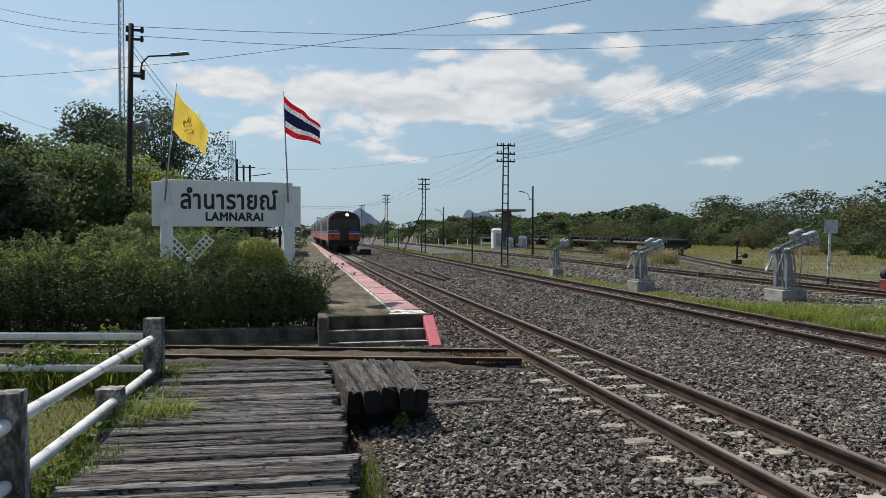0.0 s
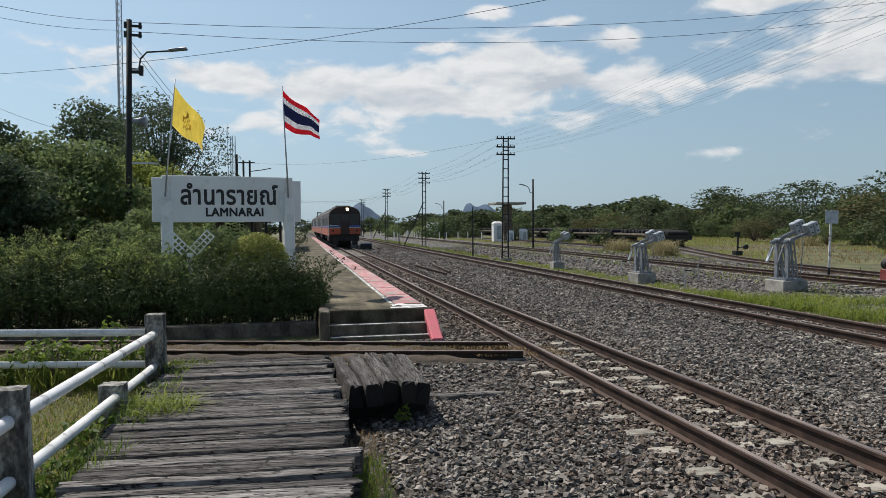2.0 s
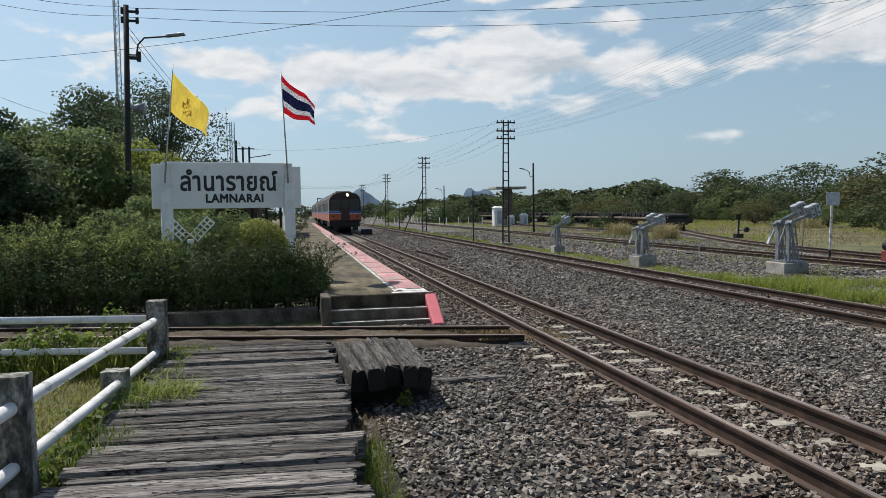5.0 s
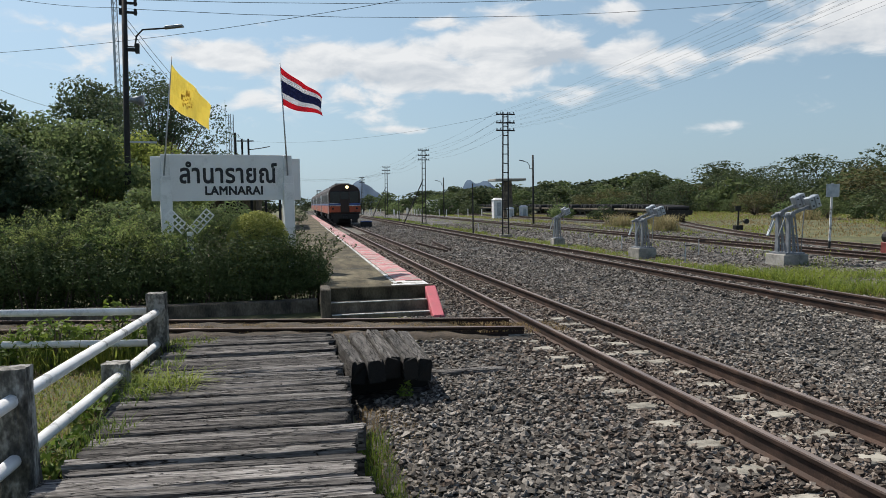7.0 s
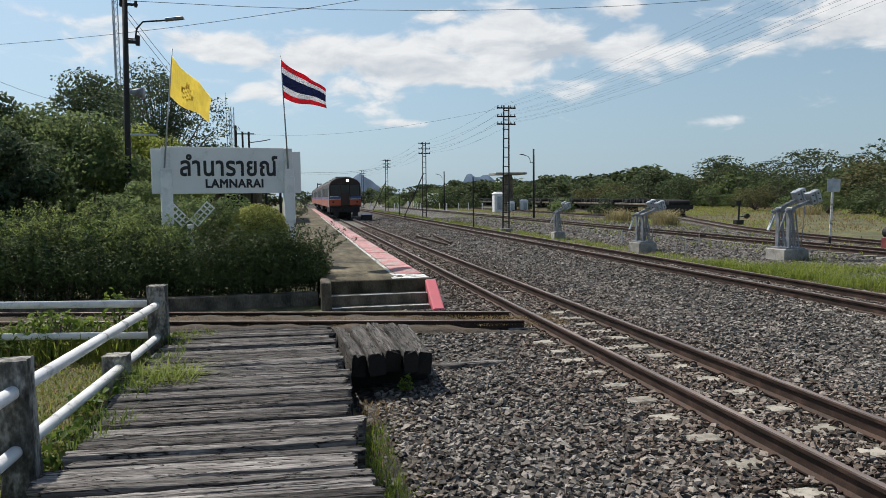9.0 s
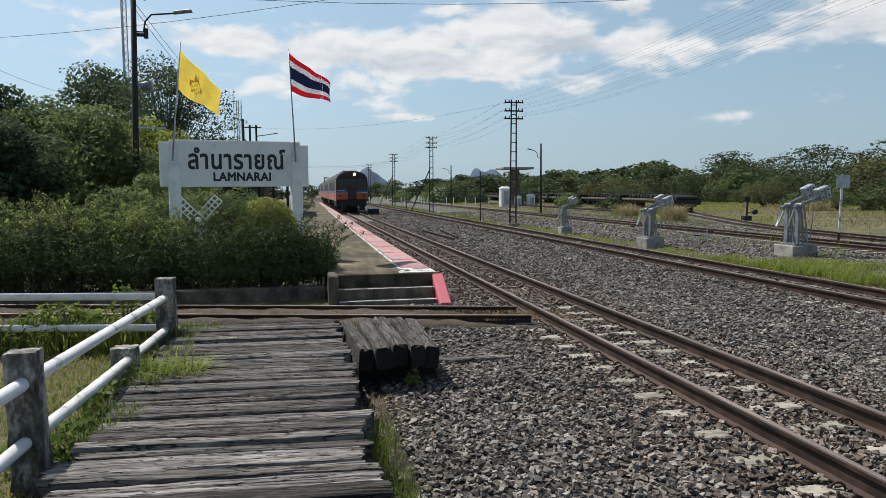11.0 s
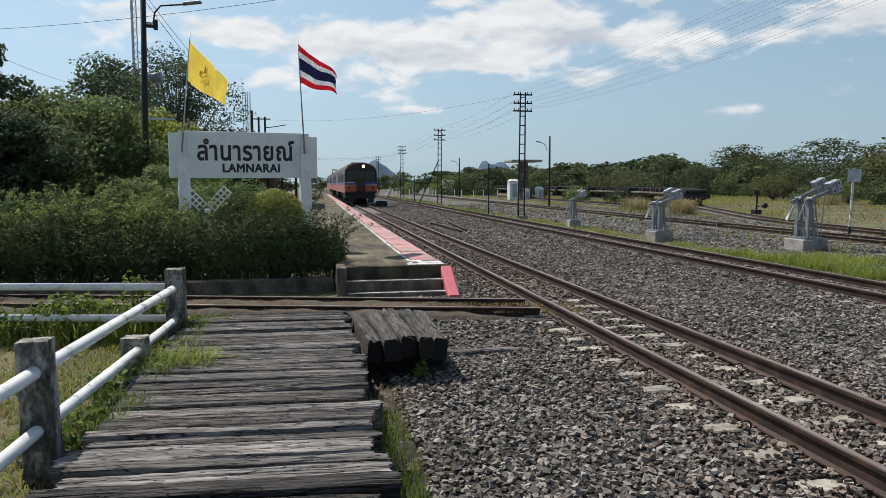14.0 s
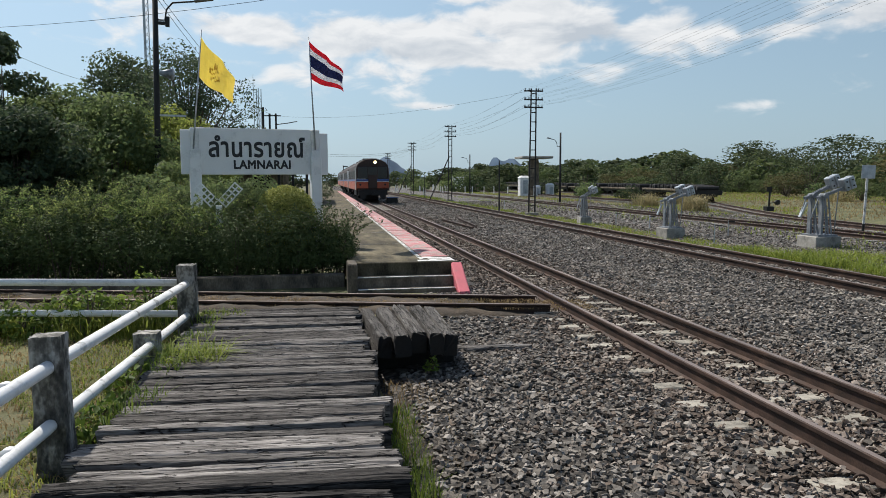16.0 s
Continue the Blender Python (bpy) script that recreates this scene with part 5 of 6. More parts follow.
    for k in range(64):
        u = k / 63
        m = pose(76 - 20 * u + r.uniform(-5, 5), 50 + 240 * u ** 1.5 + r.uniform(-3, 3), -0.1, 0, 0, r.uniform(0, 360)) @ Matrix.Diagonal([r.uniform(0.9, 1.6)] * 3 + [1])
        if k < 2:
            (us, uo)[k].matrix_basis = m
        else:
            copy_thing((us, uo)[k % 2], m)
    # low scrub in the yard
    sc = [shrub("yard_shrub", "low green bush in the grass of the yard", [(0, 0, 0.5, 1.0, 0.9, 0.7), (0.9, 0.3, 0.35, 0.8, 0.7, 0.5)], 60, 0.22, m, group="yard bushes") for m in (M["leaf_mid"], M["leaf_hedge"], M["leaf_far"])]
    pos = [(31, 84), (32, 88), (33, 76), (48, 66), (52, 60), (30, 98), (18, 140), (56, 54), (46, 50), (60, 60), (50, 48)] + [(r.uniform(23, 60), 112 + k * 3.2) for k in range(30)]
    for k, (x, y) in enumerate(pos):
        m = pose(x, y, -0.1, 0, 0, r.uniform(0, 360)) @ Matrix.Diagonal([r.uniform(0.8, 1.7)] * 3 + [1])
        if k < 3:
            sc[k].matrix_basis = m
        else:
            copy_thing(sc[k % 3], m)


build_trees()


def build_grass():
    def field(name, label, x0, x1, y0, y1, n, h, mat, zf, w=0.014, clump=0.0, lean=0.5):
        xy = np.stack([rng.uniform(x0, x1, n), rng.uniform(y0, y1, n)], 1)
        if clump:
            keep = np.array([noise.noise((x * clump, y * clump, 3.0)) > -0.05 for x, y in xy])
            xy = xy[keep]
        ob = new(name, blades_mesh(name, xy, zf(xy[:, 0], xy[:, 1]), h, mat, w, lean))
        tagged(ob, label, "grass", kind="stuff")

    turf = lambda x, y: ground_z(x, y) + 0.028 + 0.02 * np.sin(x * 4 + y * 3) * np.sin(y * 5 - x)
    field("grass", "long drooping grass behind the pipe fence", -5.2, -2.0, 9.5, 10.5, 1500, 0.55, M["lawn"], turf, 0.016, 1.6, 1.1)
    low = lambda x, y: np.full(len(x), -0.13)
    field("grass", "bright green grass growing round the signal-wire tensioner", 11.7, 15.6, 10, 19.9, 17000, 0.40, M["grass"], low, 0.012, 0.5, 1.3)
    field("grass", "low green grass along the loop track", 11.4, 13.1, 16, 44, 13000, 0.20, M["grass"], low, 0.014, 1.1, 1.2)
    field("grass", "thin green grass along the loop track", 11.5, 13.4, 44, 120, 9000, 0.22, M["grass"], low, 0.035, 0.5)
    field("dry_grass", "straw-coloured grass between the tracks", 11.6, 14.5, 12, 60, 6500, 0.17, M["drygrass"], low, 0.016, 0.8, 1.2)
    field("grass", "sparse weeds between the yard rails", 15.4, 24, 18, 90, 5000, 0.22, M["grass"], lambda x, y: np.full(len(x), -0.04), 0.03, 0.35, 0.9)
    field("dry_grass", "tall pale grass in the yard", 23, 62, 34, 120, 22000, 0.20, M["drygrass"], low, 0.045, 0.0, 1.3)
    field("grass", "rough green grass in the yard", 22.5, 70, 26, 130, 44000, 0.22, M["grass"], low, 0.045, 0.06, 1.3)
    field("grass", "green weeds behind the pipe fence", -6.5, -1.7, 3.5, 10.6, 30000, 0.095, M["lawn"], turf, 0.010, 0.7, 1.3)
    field("dry_grass", "dry trampled grass behind the pipe fence", -6.5, -1.55, 3.5, 10.8, 20000, 0.075, M["drygrass"], turf, 0.009, 0.0, 1.5)
    tagged(new("verge", grid_mesh("verge", np.linspace(-14, -1.5, 70), np.linspace(-14, 11.2, 130), lambda x, y: ground_z(x, y) + 0.032 + 0.02 * np.sin(x * 4 + y * 3) * np.sin(y * 5 - x), M["field"])), "strip of dry grassy soil behind the pipe fence", "soil", kind="structure")
    field("grass", "tall weeds along the pipe fence", -6.5, -2.1, 9.6, 10.7, 1300, 0.34, M["lawn"], turf, 0.018, 1.2, 1.0)
    field("grass", "weeds growing at the crossing's edge", -1.62, -1.28, 5.4, 9.6, 1300, 0.22, M["weedgrass"], lambda x, y: np.full(len(x), 0.3), 0.010, 1.5, 0.9)
    field("grass", "tuft of grass over the planks", -1.55, -1.0, 6.9, 7.5, 300, 0.30, M["grass"], lambda x, y: np.full(len(x), 0.33), 0.012, 0, 1.7)
    field("grass", "weeds at the fence corner", -1.62, -1.0, 9.35, 9.75, 220, 0.14, M["grass"], lambda x, y: np.full(len(x), 0.33), 0.010, 0, 1.0)
    field("grass", "thin grass beside the planks", 0.44, 0.72, 2.0, 6.6, 1700, 0.24, M["weedgrass"], lambda x, y: np.full(len(x), -0.14), 0.008, 0, 0.6)
    field("dry_grass", "dry grass beside the planks", 0.55, 1.05, 5.2, 7.7, 1000, 0.13, M["drygrass"], lambda x, y: np.full(len(x), -0.12), 0.006, 0, 1.0)
    for x, y, s in ((23.9, 45, 0.7), (25.2, 55, 0.9), (24.6, 46.5, 0.5), (31, 60, 0.8), (47, 62, 1.2)):
        field("plume_grass", "clump of tall pale plume grass in the yard", x - s, x + s, y - s, y + s, 420, 1.35, M["plume"], low, 0.035, 0, 0.9)
    line = lambda x, y: np.full(len(x), 0.066)
    for k in range(14):
        x = -6 + k * 0.72
        yc = 12.0 - 0.27 * (x + 0.3) + 0.1
        field("dry_grass", "dry brown grass between the trolley rails", x, x + 0.75, yc - 0.42, yc + 0.5, 800, 0.050, M["drygrass"], line, 0.007, 0, 1.5)


build_grass()


def build_weeds():
    r = random.Random(31)
    for x, y, h in ((-2.75, 9.95, 0.70), (-2.25, 10.0, 0.64), (-3.2, 10.0, 0.5), (-3.75, 9.9, 0.5), (-4.4, 9.9, 0.42), (-5.5, 10.2, 0.4), (-1.72, 7.4, 0.2), (-1.7, 6.5, 0.17), (-1.75, 5.8, 0.2)):
        bl = [(x + r.uniform(-0.25, 0.25), y + r.uniform(-0.15, 0.15), 0.05 + h * r.uniform(0.3, 0.9), 0.24, 0.2, h * 0.5) for _ in range(4)]
        shrub("weed", "leafy green weed growing behind the pipe fence", bl, 150, 0.10, M["weedleaf"], group="weeds at the fence")
    shrub("weed", "small green weed under the timbers", [(1.10, 7.78, 0.02, 0.08, 0.07, 0.15)], 1200, 0.045, M["weedleaf"])


build_weeds()


def build_old_sleeper():
    ob = new("old_sleeper", plank_mesh("old_sleeper", 2.3, 0.22, 0.2, 131, M["tarred"], 14, 0.006))
    ob.matrix_basis = pose(-3.75, 10.22, 0.22, 0, 1, -11)
    tagged(ob, "old dark wooden sleeper lying in weeds behind the fence", "timber")


build_old_sleeper()

# ---- train ----


def build_train():
    t = thing("railcar_train", "orange-brown diesel railcar train with a lit headlamp standing at the platform", "train", (4.15, 66, 0.15))
    W, H = 2.80, 3.72

    def outline(z0, w=W):
        pts = [(-w / 2, z0), (w / 2, z0), (w / 2, 2.75)]
        for k in range(1, 10):
            a = math.pi * k / 10
            pts.append((math.cos(a) * w / 2 * (1 - 0.0), 2.75 + math.sin(a) ** 0.75 * (H - 2.75)))
        return pts + [(-w / 2, 2.75)]

    for c in range(4):
        y0 = 0.0 + c * 20.6
        car = thing("railcar", "", "")
        car.parent = t
        car.matrix_basis = pose(0, y0, 0)
        g = Geo()
        prof = outline(1.0)
        g.extrude([(-x, z) for x, z in prof], (0, 0.0, 0), (0, 19.9, 0))
        body = part("body", g, M["maroon"], car, "brown-orange body with a rounded roof", 0.05)
        # side livery: stainless belt and orange sill on both flanks
        for s in (-1, 1):
            g = Geo()
            g.box((s * (W / 2 + 0.006), 9.95, 1.42), (0.02, 19.6, 0.72))
            part("sill_band", g, M["orange"], car, "orange lower band")
            g = Geo()
            g.box((s * (W / 2 + 0.008), 9.95, 1.88), (0.02, 19.6, 0.16))
            part("belt", g, M["blue"], car, "blue belt line")
            for k in range(7):
                g = Geo()
                g.box((s * (W / 2 + 0.008), 3.2 + k * 2.25, 2.42), (0.03, 1.5, 0.74))
                part("side_window", g, M["dirtyglass"], car, "", 0.01)
            for yy in (1.2, 18.7):
                g = Geo()
                g.box((s * (W / 2 + 0.012), yy, 1.98), (0.03, 0.95, 1.9))
                part("door", g, M["steelside"], car, "pale grey side door", 0.01)
        for yy in (3.2, 16.7):
            g = Geo()
            for dy in (-0.95, 0.95):
                g.tube((-0.62, yy + dy, 0.40), (0.62, yy + dy, 0.40), 0.40, n=16)
            g.box((0, yy, 0.62), (1.7, 2.9, 0.22))
            part("bogie", g, M["dark"], car, "dark bogie with four wheels")
        g = Geo()
        g.box((0, 10, 0.72), (2.2, 6.0, 0.55))
        part("underframe", g, M["dark"], car)
        for k in range(3):
            g = Geo()
            g.box((0, 4 + k * 6, H + 0.02), (1.3, 2.2, 0.16))
            part("roof_vent", g, M["roof"], car, bevel=0.03)
    # driving end
    front = thing("cab_front", "", "")
    front.parent = t
    g = Geo()
    g.box((0, -0.05, 2.50), (2.50, 0.08, 1.06))
    part("windscreen", g, M["glass"], front, "wide dark windscreen", 0.03)
    for x in (-0.40, 0.40):
        g = Geo()
        g.box((x, -0.10, 2.50), (0.06, 0.05, 1.1))
        part("windscreen_pillar", g, M["maroon"], front)
    g = Geo()
    g.box((0, -0.05, 1.90), (2.76, 0.07, 0.15))
    part("front_stripe", g, M["blue"], front, "blue stripe across the front")
    g = Geo()
    g.box((0, -0.055, 1.76), (2.76, 0.07, 0.05)).box((-0.95, -0.055, 1.99), (0.75, 0.07, 0.05))
    part("front_line", g, M["white"], front, "thin white line")
    for x in (-0.88, 0.88):
        g = Geo()
        g.box((x, -0.055, 1.45), (0.98, 0.08, 0.54))
        part("front_panel", g, M["orange"], front, "orange-red front panel", 0.02)
        g = Geo()
        g.tube((x * 1.2, -0.11, 1.50), (x * 1.2, -0.06, 1.50), 0.09, n=12)
        part("marker_lamp", g, M["dark"], front)
    g = Geo()
    g.box((0, -0.06, 1.75), (0.74, 0.09, 1.15))
    part("gangway_door", g, M["maroon"], front, "dark end door", 0.02)
    g = Geo()
    g.box((0, -0.12, 0.80), (2.5, 0.25, 0.42)).box((0, -0.28, 0.70), (0.35, 0.5, 0.25)).box((-0.85, -0.2, 0.45), (0.5, 0.08, 0.4)).box((0.85, -0.2, 0.45), (0.5, 0.08, 0.4))
    part("buffer_beam", g, M["dark"], front, "dark buffer beam with a coupler", 0.02)
    g = Geo()
    g.tube((0.22, -0.16, 3.40), (0.22, -0.02, 3.40), 0.20, n=18)
    part("lamp_housing", g, M["dark"], front)
    g = Geo()
    g.tube((0.22, -0.175, 3.40), (0.22, -0.165, 3.40), 0.125, n=18)
    part("headlamp", g, M["lampglow"], front, "lit warm headlamp")
    return t


TRAIN = build_train()

# ---- posts, masts, lamps and wires ----


def wire_geo(g, a, b, sag, r, n=10):
    a, b = Vector(a), Vector(b)
    pts = []
    for k in range(n + 1):
        u = k / n
        p = a.lerp(b, u)
        p.z -= sag * 4 * u * (1 - u)
        pts.append(p)
    g.path(pts, r, 4)


def wire(a, b, sag=0.3, r=0.012, label="thin dark overhead wire", name="overhead_wire"):
    g = Geo()
    wire_geo(g, a, b, sag, r * 0.58)
    return tagged(part(name, g, M["dark"]), label, "wire", "overhead wires")


def lattice_mast():
    m = thing("telegraph_mast", "dark lattice steel telegraph mast with crossarms and insulators", "mast", group="telegraph masts")
    g = Geo()
    for s in (-1, 1):
        g.tube((s * 0.19, 0, -0.2), (s * 0.15, 0, 7.4), 0.05, 0.04, 6)
    part("upright", g, M["dark"], m)
    rg = mesh_of("rung", Geo().box((0, 0, 0), (0.32, 0.05, 0.05)), M["dark"])
    for k in range(13):
        piece("rung", rg, m, pose(0, 0, 0.5 + k * 0.55))
    ins = mesh_of("insulator", Geo().tube((0, 0, 0.03), (0, 0, 0.16), 0.035, 0.02, 6), M["dark"])
    for z in (7.25, 6.75, 6.30):
        g = Geo()
        g.box((0, 0, z), (1.15, 0.07, 0.08))
        part("crossarm", g, M["dark"], m)
        for x in (-0.52, -0.28, 0.28, 0.52):
            piece("insulator", ins, m, pose(x, 0, z))
    g = Geo()
    g.box((0, 0, 0.02), (0.7, 0.5, 0.14))
    part("footing", g, M["conc"], m)
    return m


MASTS = [(12.25, 42.7), (12.3, 72.0), (12.5, 105), (12.6, 146), (12.3, 11.0)]


def build_masts():
    m = lattice_mast()
    for k, (x, y) in enumerate(MASTS):
        t = m if k == 0 else copy_thing(m, pose(x, y, 0))
        t.matrix_basis = pose(x, y, 0, 0, 0.6, 0)
        if k in (1, 2):
            g = Geo()
            g.tube((-2.1, -0.3, 0), (-0.1, 0, 4.3), 0.055, n=6)
            part("raking_strut", g, M["dark"], t)
    order = [MASTS[4], MASTS[0], MASTS[1], MASTS[2], MASTS[3]]
    for (xa, ya), (xb, yb) in zip(order[:-1], order[1:]):
        near = ya < 20
        for z in (7.36, 6.86, 6.41):
            for x in ((-0.52, -0.28, 0.28, 0.52) if near else (-0.52, 0.52)):
                wire((xa + x, ya, z), (xb + x, yb, z), 0.35 + 0.12 * (z < 7), 0.0045 if near else 0.009)


build_masts()


def lamp_pole(name, label, at, h, arm, r=0.11, mat="greypole"):
    """A round pole with a bracket arm and a flat lamp head; arm: reach along x."""
    p = thing(name, label, "street lamp", at)
    g = Geo()
    g.tube((0, 0, -0.3), (0, 0, h), r, r * 0.8, 10)
    part("pole", g, M[mat], p, smooth=True)
    s = 1 if arm > 0 else -1
    g = Geo()
    z = h * 0.86
    pts = [Vector((0, 0, z - 0.35)), Vector((s * 0.30, 0, z - 0.35)), Vector((s * 0.36, 0, z)), Vector((s * 0.55, 0, z + 0.22)), Vector((arm * 0.7, 0, z + 0.30))]
    g.path(pts, 0.03, 6)
    part("arm", g, M["greypole"], p)
    g = Geo()
    c = Vector((arm * 0.86, 0, z + 0.37))
    g.box(c, (abs(arm) * 0.36, 0.24, 0.09), Matrix.Rotation(-s * 0.16, 3, "Y"), top=(0.85, 0.7))
    part("lamp_head", g, M["tensioner"], p, "grey lamp head", 0.02)
    return p


def build_poles():
    p = lamp_pole("lamp_pole", "dark concrete pole with a street lamp, loudspeakers and wires", (-5.50, 26, 0), 8.95, 1.78, 0.105)
    p.matrix_basis = pose(-5.52, 26, 0, 0, 1.2, 0)
    for z in (8.75, 8.45):
        g = Geo()
        g.box((0.12, 0, z), (0.55, 0.08, 0.07))
        for x in (-0.12, 0.34):
            g.tube((x, 0, z - 0.08), (x, 0, z + 0.12), 0.05, n=8)
        part("insulator_bracket", g, M["dark"], p)
    g = Geo()
    g.box((0.22, 0, 7.25), (0.35, 0.10, 0.10)).box((0.38, 0, 7.3), (0.12, 0.12, 0.32))
    part("arm_clamp", g, M["dark"], p)
    for s, z in ((1, 5.62),):
        g = Geo()
        g.tube((s * 0.12, -0.1, z), (s * 0.55, -0.16, z - 0.04), 0.06, 0.20, 14)
        part("horn_loudspeaker", g, M["tensioner"], p, "grey horn loudspeaker", smooth=True)
    g = Geo()
    g.box((0.0, -0.135, 2.45), (0.14, 0.02, 0.42))
    part("number_plate", g, M["white"], p, "pale plate")
    g = Geo()
    g.box((0.45, 0, 4.25), (0.95, 0.06, 0.06))
    part("bracket", g, M["galv"], p)
    lamp_pole("lamp_post", "slim dark pole with a small lamp in the yard", (20.9, 63.7, 0), 6.2, -1.25, 0.10)
    lamp_pole("lamp_post", "slim dark pole with a small lamp in the yard", (21.5, 108, 0), 5.8, -1.25, 0.10)
    for x, y, h, r in ((10.9, 45.4, 3.25, 0.05), (10.9, 80, 2.6, 0.05), (-4.6, 60, 7.8, 0.11)):
        g = Geo()
        g.tube((x, y, -0.2), (x, y, h), r, r * 0.8, 8)
        tagged(part("post", g, M["greypole"]), "plain slim grey post beside the track", "post")
    # pair of poles with a crossarm and lamp, far behind the board
    p = thing("twin_pole", "pair of dark poles with a crossarm behind the station", "utility pole", (-4.5, 70, 0))
    for x in (-0.28, 0.28):
        g = Geo()
        g.tube((x, 0, -0.2), (x, 0, 8.2), 0.09, n=8)
        part("pole", g, M["greypole"], p)
    g = Geo()
    g.box((0, 0, 8.0), (1.5, 0.1, 0.1)).path([(0.3, 0, 7.2), (1.4, 0, 7.35), (2.2, 0, 7.5)], 0.04)
    part("crossarm", g, M["greypole"], p)
    # whip aerials and lattice towers far away
    for x, y, x1, h in ((-10.4, 48.8, -10.7, 14.5), (-9.6, 109.6, -9.6, 17.2)):
        g = Geo()
        g.tube((x, y, -0.2), (x1, y, h * 0.7), 0.07, 0.05, 8).tube((x1, y, h * 0.7), (x1 - 0.05, y, h), 0.045, 0.02, 8)
        tagged(part("whip_aerial", g, M["galv"]), "tall thin grey whip aerial behind the station", "aerial")
    for x, y, h, w, lab in ((-19.6, 90, 34, 0.65, "tall thin lattice radio tower behind the trees"), (-8.95, 110, 15.2, 0.75, "thin lattice aerial tower far behind the station")):
        t = thing("radio_tower", lab, "tower", (x, y, 0))
        for a in (0.5, 2.6, 4.7):
            g = Geo()
            g.tube((w / 2 * math.cos(a), w / 2 * math.sin(a), 0), (w / 2 * math.cos(a), w / 2 * math.sin(a), h), 0.06, n=5)
            part("leg", g, M["galv"], t)
        g = Geo()
        for k in range(int(h / 0.8)):
            for a, b in ((0.5, 2.6), (2.6, 4.7), (4.7, 0.5)):
                g.tube((w / 2 * math.cos(a), w / 2 * math.sin(a), k * 0.8), (w / 2 * math.cos(b), w / 2 * math.sin(b), k * 0.8 + 0.8), 0.03, n=4)
        part("bracing", g, M["galv"], t)
    sg = thing("signal_post", "thin signal post with a short arm beyond the platform", "signal", (3.0, 113, 0))
    g = Geo()
    g.tube((0, 0, 0), (0, 0, 4.3), 0.06, n=8)
    part("post", g, M["greypole"], sg)
    g = Geo()
    g.box((0.3, 0, 4.15), (0.7, 0.06, 0.16))
    part("arm", g, M["dark"], sg)


build_poles()


def build_wires():
    top = (-5.25, 26, 8.86)
    low = (-5.25, 26, 8.56)
    wire(top, (30.08, 28.96, 12.61), 0.75, 0.016)
    wire(low, (30.08, 28.94, 12.09), 0.95, 0.016)
    wire((-5.5, 26, 8.9), (-8.77, 22.29, 8.37), 0.15, 0.014)
    wire((-5.5, 26, 8.6), (-8.77, 22.28, 8.04), 0.15, 0.014)
    wire((-11.41, 28.91, 7.51), (7.63, 15.96, 7.61), 0.35, 0.012)
    wire((-12.72, 33.25, 7.42), (-10.5, 44, 7.2), 0.3, 0.014)
    wire((-5.4, 26, 8.4), (-4.5, 70, 8.1), 0.8, 0.016)
    wire((-5.4, 26, 8.2), (-4.6, 60, 7.7), 0.8, 0.016)
    wire((-4.5, 70, 8.0), (12.25, 42.7, 7.3), 0.7, 0.012)
    for z in (6.3, 6.5):
        wire((-7.0, 40, z * 0.62 + 0.3), (12.5, 105, z), 0.9, 0.02)


build_wires()

# ---- yard furniture ----


